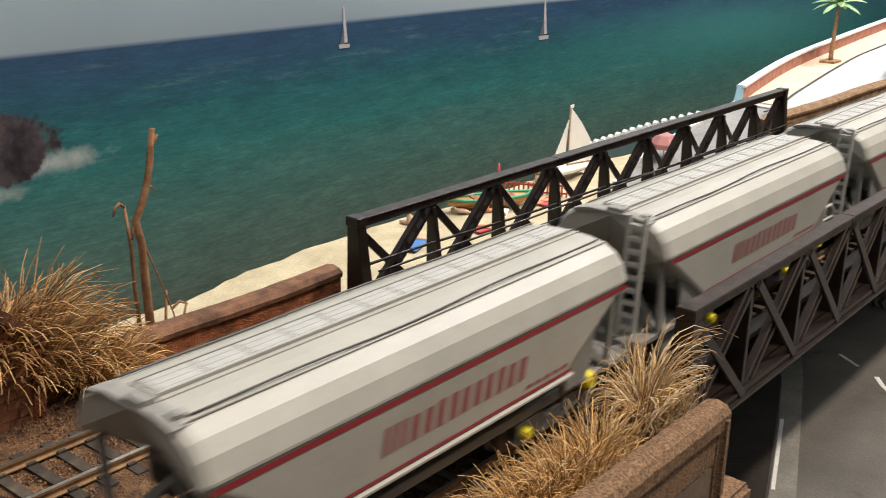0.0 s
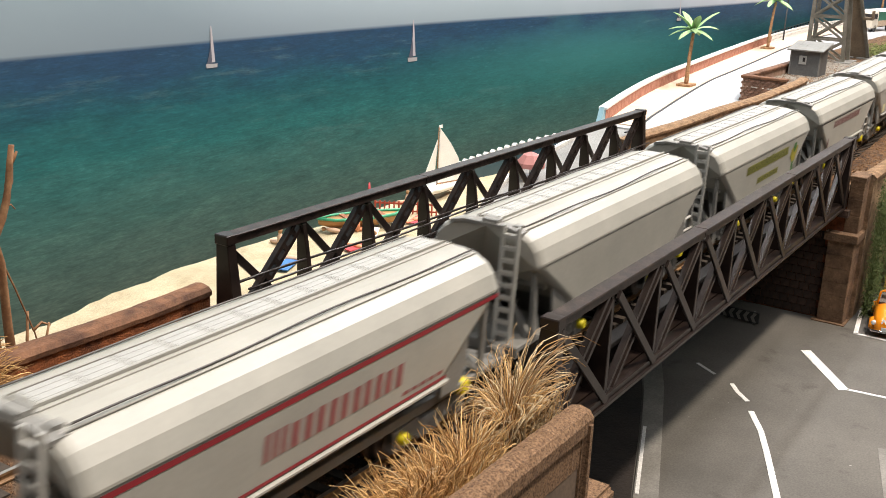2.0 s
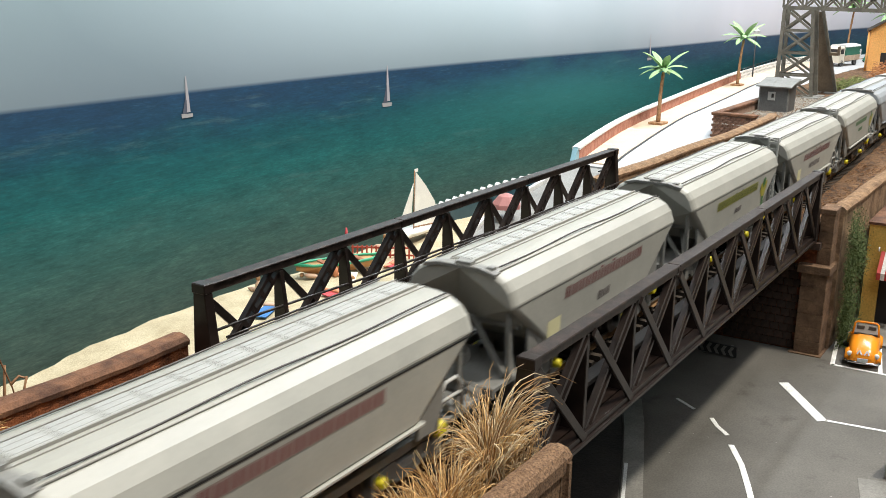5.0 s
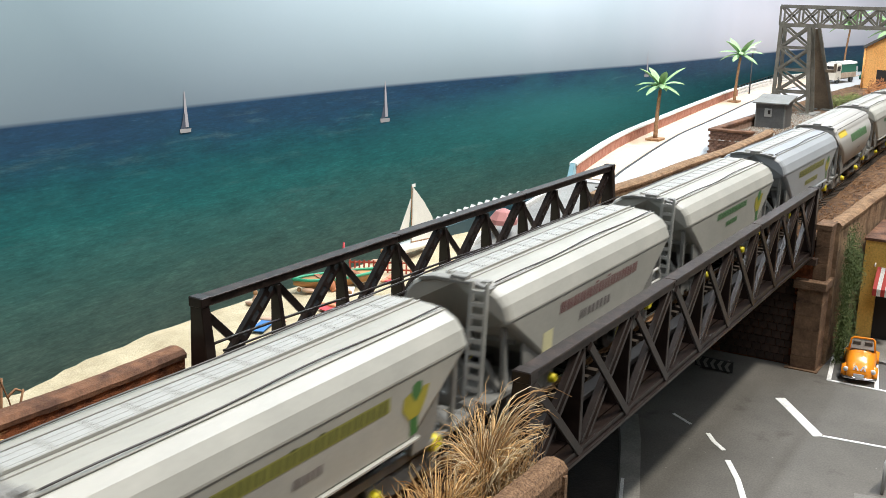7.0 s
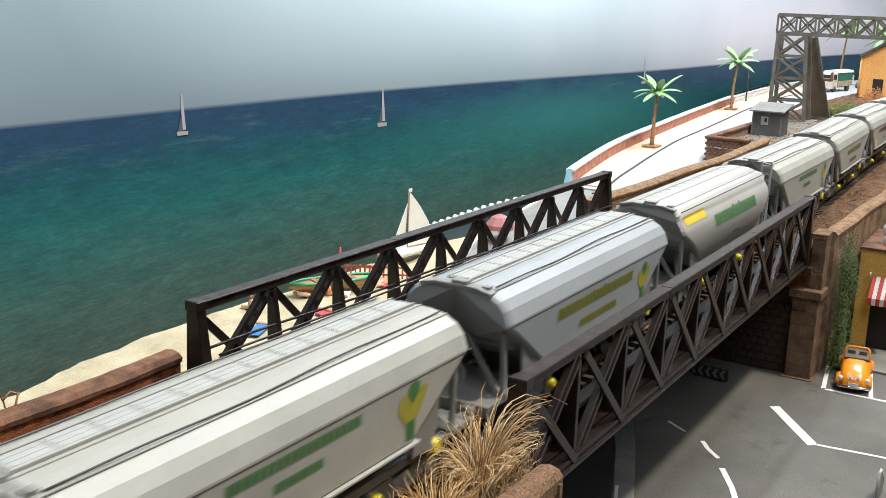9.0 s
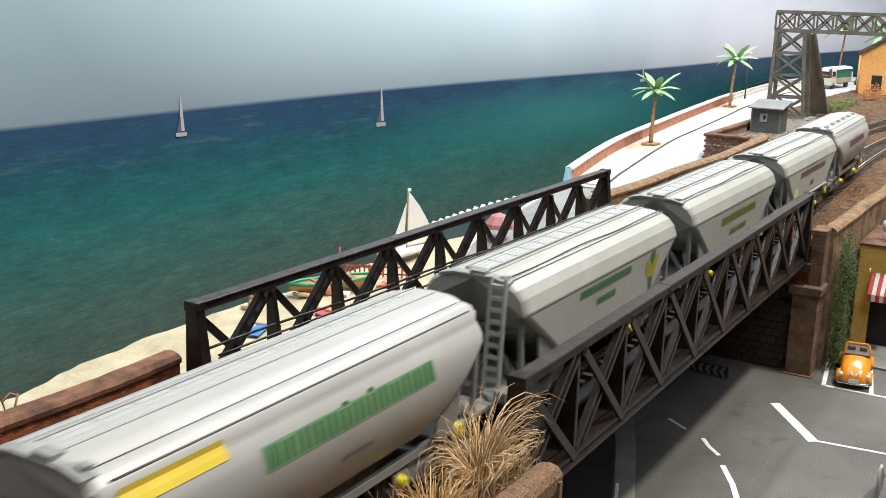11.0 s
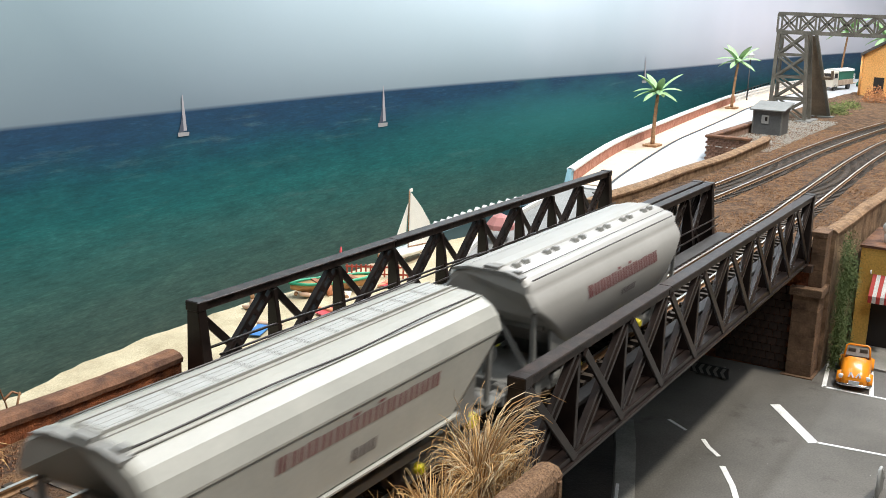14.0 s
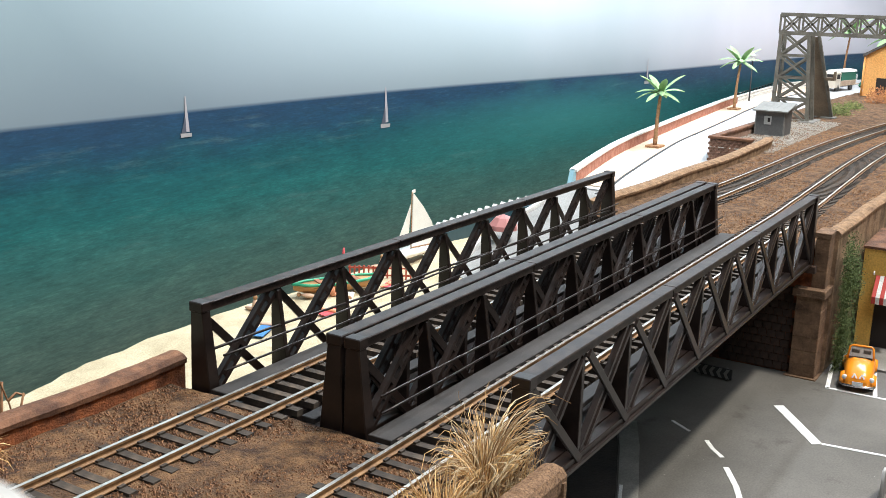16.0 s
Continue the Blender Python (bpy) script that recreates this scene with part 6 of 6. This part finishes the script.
for y in (-24, -55):
    bm = BM()
    box(bm, -0.6, 0.2, y - 7, y + 7, 4, 28)
    w = part("window", bm, M["interior"], house)
bm = BM()
tube(bm, [(-1.5, 1.5, 0), (-1.5, 1.5, 58)], 1.6, 8)
part("downpipe", bm, M["orange_wall"], house)


def bush(name, x, y, r, h, mat, label, n=900):
    bm = BM()
    for _ in range(n):
        a, q = random.uniform(0, 2 * math.pi), random.random()
        rr = r * math.sqrt(random.random()) * (1 - 0.5 * q)
        p = Vector((x + rr * math.cos(a), y + rr * 0.7 * math.sin(a), GROUND_Z - 1 + h * q * random.uniform(0.5, 1)))
        d = Vector((random.uniform(-1, 1), random.uniform(-1, 1), random.uniform(-0.3, 1))).normalized() * random.uniform(1.5, 3.4)
        s = d.orthogonal().normalized() * 0.7
        vs = [bm.verts.new(v) for v in (p - s, p + s, p + d)]
        bm.faces.new(vs)
    return tagged(mesh_ob(name, bm, mat), label, "bush", "trackside bushes")


M["scrub"] = leaf_material("scrub", (0.06, 0.08, 0.02), (0.22, 0.25, 0.08))
M["scrub_red"] = leaf_material("scrub_red", (0.25, 0.09, 0.03), (0.55, 0.25, 0.1))
bush("bush", 1085, 108, 26, 17, M["scrub"], "low green scrub beside the gantry")
bush("bush", 1300, 101, 30, 24, M["scrub_red"], "rusty orange scrub before the orange house")
bush("bush", 1180, 110, 26, 12, M["scrub"], "low green scrub along the track bank", 600)

# ---- slipway, beach things ----
M["concrete"] = speckled("concrete", (0.17, 0.17, 0.165), (0.27, 0.27, 0.26), 30, 900, 0.85, 0.2, 0.2)


def slip_z(x):
    return spline([(300, -44), (380, -35), (470, -23), (510, PROM_Z - 0.4), (600, PROM_Z - 0.4)], x)


bm = BM()
ribbon(bm, steps(300, 520, 12), lambda x: spline([(300, 176), (380, 188), (470, 186), (600, 188)], x), lambda x: 106, ROAD_Z, slip_z)
structure("slipway", bm, M["concrete"], "grey concrete slipway from beach up to the promenade", "ramp")
bm = BM()
ribbon(bm, steps(318, 505, 12), lambda x: spline([(300, 179), (380, 191), (470, 189), (600, 191)], x), lambda x: spline([(300, 176.5), (380, 188.5), (470, 186.5), (600, 188.5)], x), BEACH_Z - 3, lambda x: slip_z(x) + 2.6)
structure("slipway_kerb", bm, M["paint_white"], "white kerb wall along the slipway", "kerb")
bm = BM()
ribbon(bm, steps(350, 500, 12), lambda x: spline([(350, 231), (430, 227), (500, 210)], x), lambda x: spline([(350, 222), (430, 217), (500, 203)], x), BEACH_Z - 3, lambda x: spline([(350, -38), (500, -31)], x))
structure("jetty", bm, M["paint_teal"], "dark blue-green water edge wall by the slipway", "wall")
bol = None
for i in range(17):
    x = 350 + 8.6 * i
    y, z = spline([(350, 228), (430, 224), (500, 207)], x), spline([(350, -38), (500, -31)], x)
    if bol is None:
        bm = BM()
        loft(bm, [[(-3.6, y2, 0), (3.6, y2, 0), (2.2, y2, 5), (0, y2, 6.4), (-2.2, y2, 5)] for y2 in (-1.6, 1.6)])
        bmesh.ops.recalc_face_normals(bm, faces=bm.faces)
        bol = tagged(mesh_ob("white_bollard", bm, M["paint_white"]), "white pointed quay bollard", "bollard", "quay bollards")
        bol.matrix_world = at(x, y, z)
    else:
        copy_thing(bol, at(x, y, z))

boat = empty("sailing_dinghy", at(322, 214, BEACH_Z + 1), "white and brown sailing dinghy with white sails beached on sand", "boat")
bm = BM()
secs = []
for x, w, d in ((-22, 0.6, 7), (-15, 4.5, 5.5), (-5, 6.8, 5), (8, 6.6, 5), (17, 5, 5.4)):
    secs.append([(x, -w, 6.6), (x, -w * 0.7, 6.6 - d * 0.7), (x, 0, 6.8 - d * 1.2), (x, w * 0.7, 6.6 - d * 0.7), (x, w, 6.6)])
loft(bm, secs, smooth=True)
bmesh.ops.recalc_face_normals(bm, faces=bm.faces)
for f in bm.faces:
    f.material_index = 1 if f.calc_center_median().z > 3.2 and len(f.verts) == 4 else 0
part("hull", bm, [M["boat_brown"], M["sail"]], boat, "white hull with brown bottom")
bm = BM()
tube(bm, [(-3, 0, 4), (-3, 0, 44)], 0.32, 6)
part("mast", bm, M["palm_trunk"], boat)
bm = BM()
loft(bm, [[(-2.4, o, 8), (18.5, o - 5, 8), (14.5, o - 4.5, 22), (7, o - 2.5, 33), (-1.6, o, 43)] for o in (-0.25, 0.25)])
bmesh.ops.recalc_face_normals(bm, faces=bm.faces)
part("mainsail", bm, M["sail"], boat, "white mainsail")
bm = BM()
loft(bm, [[(-4, o, 36), (-3.8, o + 1.5, 14), (-20, o + 1, 9)] for o in (-0.2, 0.2)])
bmesh.ops.recalc_face_normals(bm, faces=bm.faces)
part("jib", bm, M["sail"], boat, "white jib sail")
bm = BM()
beam(bm, (-2.5, 0, 7.6), (18, -5, 7.6), 0.8, 0.8)
part("boom", bm, M["palm_trunk"], boat)
bm = BM()
box(bm, -3, 0.8, -0.2, 0.2, 43, 45)
part("pennant", bm, M["sail"], boat)

rowboat = empty("rowing_boat", at(231, 207, BEACH_Z + 1, 0, 0, -28), "green and orange wooden rowing boat on the sand", "boat")
bm = BM()
secs = []
for x, w, lo in ((-26, 0.8, 3.5), (-18, 5, 1), (0, 7, 0), (18, 5, 1), (26, 0.8, 3.5)):
    secs.append([(x, -w, 6), (x, -w * 0.8, 4), (x, -w * 0.4, lo), (x, w * 0.4, lo), (x, w * 0.8, 4), (x, w, 6)])
loft(bm, secs, smooth=True)
bmesh.ops.recalc_face_normals(bm, faces=bm.faces)
part("hull", bm, M["boat_orange"], rowboat)
bm = BM()
for k in (-1, 1):
    tube(bm, [(x, k * w, z) for x, w, z in ((-26.5, 0.6, 7.0), (-18, 5.1, 6.4), (-9, 6.5, 6.2), (0, 7.1, 6.1), (9, 6.5, 6.2), (18, 5.1, 6.4), (26.5, 0.6, 7.0))], 0.95, 6)
part("gunwale", bm, M["boat_green"], rowboat, "bright green gunwale")
for x in (-10, 2, 12):
    bm = BM()
    box(bm, x - 1.6, x + 1.6, -6, 6, 6.1, 6.7)
    part("thwart", bevelled(bm, 0.15), M["boat_brown"], rowboat, "brown rowing seat")

crate = empty("picket_fence", at(271, 204, BEACH_Z, 0, 0, -58), "small red picket fence on the beach", "fence")
for i in range(14):
    bm = BM()
    box(bm, -19 + 2.8 * i, -18 + 2.8 * i, -0.4, 0.4, 0, 8)
    part("picket", bm, M["red_paint"], crate)
for z in (2, 6.5):
    bm = BM()
    box(bm, -19.5, 18.5, 0.4, 1.0, z - 0.5, z + 0.5)
    part("rail", bm, M["red_paint"], crate)

par = empty("closed_parasol", at(258, 222, BEACH_Z), "closed dark red beach parasol", "parasol")
bm = BM()
tube(bm, [(0, 0, 0), (0, 0, 19)], 0.5, 6)
part("pole", bm, M["paint_white"], par)
bm = BM()
tube(bm, [(0, 0, 10), (0, 0, 13), (0, 0, 19)], 1.9, 8, r2=0.5)
part("canopy", bm, M["parasol_red"], par)
pink = empty("open_parasol", at(372, 176, slip_z(372)), "faded pink open parasol on the slipway", "parasol")
bm = BM()
tube(bm, [(0, 0, 0), (0, 0, 17)], 0.6, 6)
part("pole", bm, M["paint_white"], pink)
bm = BM()
n = 8
rings = [[bm.verts.new((r * math.cos(2 * math.pi * j / n), r * math.sin(2 * math.pi * j / n), z)) for j in range(n)] for r, z in ((10, 8), (9.8, 11), (5.5, 16), (0.5, 18))]
for a, b in zip(rings, rings[1:]):
    for j in range(n):
        bm.faces.new((a[j], a[(j + 1) % n], b[(j + 1) % n], b[j]))
part("canopy", bm, M["parasol_pink"], pink)


def figure(x, y, z, lying, mat, label):
    """A small painted bather figurine, kept plain."""
    bm = BM()
    if lying:
        ball(bm, (0, 0, 1.8), 4.4, 1.9, 1.3)
        ball(bm, (5.6, 0, 1.9), 1.3, mi=1)
        ball(bm, (-6, 0, 1.3), 4, 1.3, 0.9)
    else:
        ball(bm, (0, 0, 3.6), 1.7, 1.6, 3.4)
        ball(bm, (0, 0, 7.8), 1.3, 1.3, 1.5, mi=1)
        ball(bm, (-3.4, 0, 1.4), 3.8, 1.4, 1.2)
    ob = mesh_ob("figurine", bm, [mat, M["palm_trunk"]])
    ob.matrix_world = at(x, y, z, 0, 0, random.uniform(0, 360))
    return tagged(ob, label, "figurine", "beach figurines")


for x, y, ly, mt in ((176, 219, 0, "skin"), (159, 196, 1, "skin"), (222, 203, 0, "skin_red"), (212, 212, 1, "skin"), (291, 217, 0, "skin"), (197, 184, 1, "skin_red"), (225, 195, 1, "skin"), (262, 190, 1, "skin_red")):
    figure(x, y, BEACH_Z, ly, M[mt], "tiny sunbathing figurine on the sand")
for x, y, mt, a in ((150, 192, "towel_blue", 20), (197, 184, "parasol_red", -10), (225, 195, "sail", 30), (262, 190, "parasol_red", 10)):
    bm = BM()
    box(bm, -8, 8, -3.4, 3.4, 0, 0.5)
    for v in bm.verts:
        v.co.z += 0.5 * noise.noise(v.co * 0.3)
    t = tagged(mesh_ob("beach_towel", bm, M[mt]), "coloured beach towel spread on the sand", "towel", "beach towels")
    t.matrix_world = at(x, y, BEACH_Z + 1.0, 0, 0, a)

# dark railing on the far sea wall
rail_fence = empty("promenade_railing", at(0, 0, 0), "thin black iron railing along the far promenade", "railing")
R0_END, R1_END = Vector((1345.8, 302.9, -8.0)), Vector((1636.1, 324.9, -8.0))
for dz in (0.0, -4.0):
    bm = BM()
    tube(bm, [R0_END + Vector((0, 0, dz)), R1_END + Vector((0, 0, dz))], 0.7, 6)
    part("rail", bm, M["girder"], rail_fence)
bm = BM()
box(bm, -0.7, 0.7, -0.7, 0.7, PROM_Z - 1, -7.6)
rail_post = part("post", bm, M["girder"], rail_fence)
rail_post.matrix_basis = at(R0_END.x, R0_END.y, 0)
for i in range(1, 13):
    p = R0_END.lerp(R1_END, i / 12)
    shared("post", rail_post.data, rail_fence, at(p.x, p.y, 0))

# ---- boats and rock printed on the backdrop: flat shapes in its surface ----
def print_shape(name, pts, mat, label, lift=0.6):
    bm = BM()
    bm.faces.new([bm.verts.new((x, spline(BACK, x) - lift, z)) for x, z in pts])
    return tagged(mesh_ob(name, bm, mat), label, "backdrop print", kind="structure")


for i, (x, z, k) in enumerate(((347, 11, 1.0), (604, -4.0, 1.25), (1128, 14, 1.1))):
    print_shape("print_boat_%d" % (3 * i + 1), [(x + k * a, z + k * b) for a, b in ((-5, 0), (6, 0), (6.4, 2.8), (-5.6, 3.2))], M["print_hull"], "printed pale yacht hull", 0.5)
    print_shape("print_boat_%d" % (3 * i + 2), [(x + k * a, z + k * b) for a, b in ((-0.5, 4), (4, 4), (2.6, 16), (0.6, 31), (-0.4, 31))], M["print_sail"], "printed hazy white yacht sail", 0.53)
    print_shape("print_boat_%d" % (3 * i + 3), [(x + k * a, z + k * b) for a, b in ((-4.6, 3.2), (0.6, 3.2), (0.2, 13), (-0.5, 17), (-2.6, 9))], M["print_shadow"], "printed dark yacht cabin", 0.56)


# ---- movement ----
# Where the front of the last wagon stands, by time.
TRAIN_ROWS = [(0.0, 2084), (1.5, 1866), (3.5, 1569), (7.0, 1048.5), (9.0, 754), (12.0, 325.5), (13.0, 177), (15.0, -115.5), (15.5, -185), (16.0, -261.5)]


# small differences in the coupling gaps
SHIFT = {15: 2, 16: -7}


def motions():
    for k, wagon in enumerate(WAGONS):
        rows = []
        for i in range(33):
            t = i * 0.5
            x = spline_line(TRAIN_ROWS, t) - PITCH * k + HALF + SHIFT.get(k, 0)
            rows.append((t, at(x, spline(NEAR_TRACK, x), 0, 0, 0, heading(NEAR_TRACK, x) if x > 300 else 0)))
        walk(wagon, rows)


def spline_line(rows, t):
    for (t0, a), (t1, b) in zip(rows, rows[1:]):
        if t <= t1:
            return a + (b - a) * (t - t0) / (t1 - t0)
    return rows[-1][1]


motions()
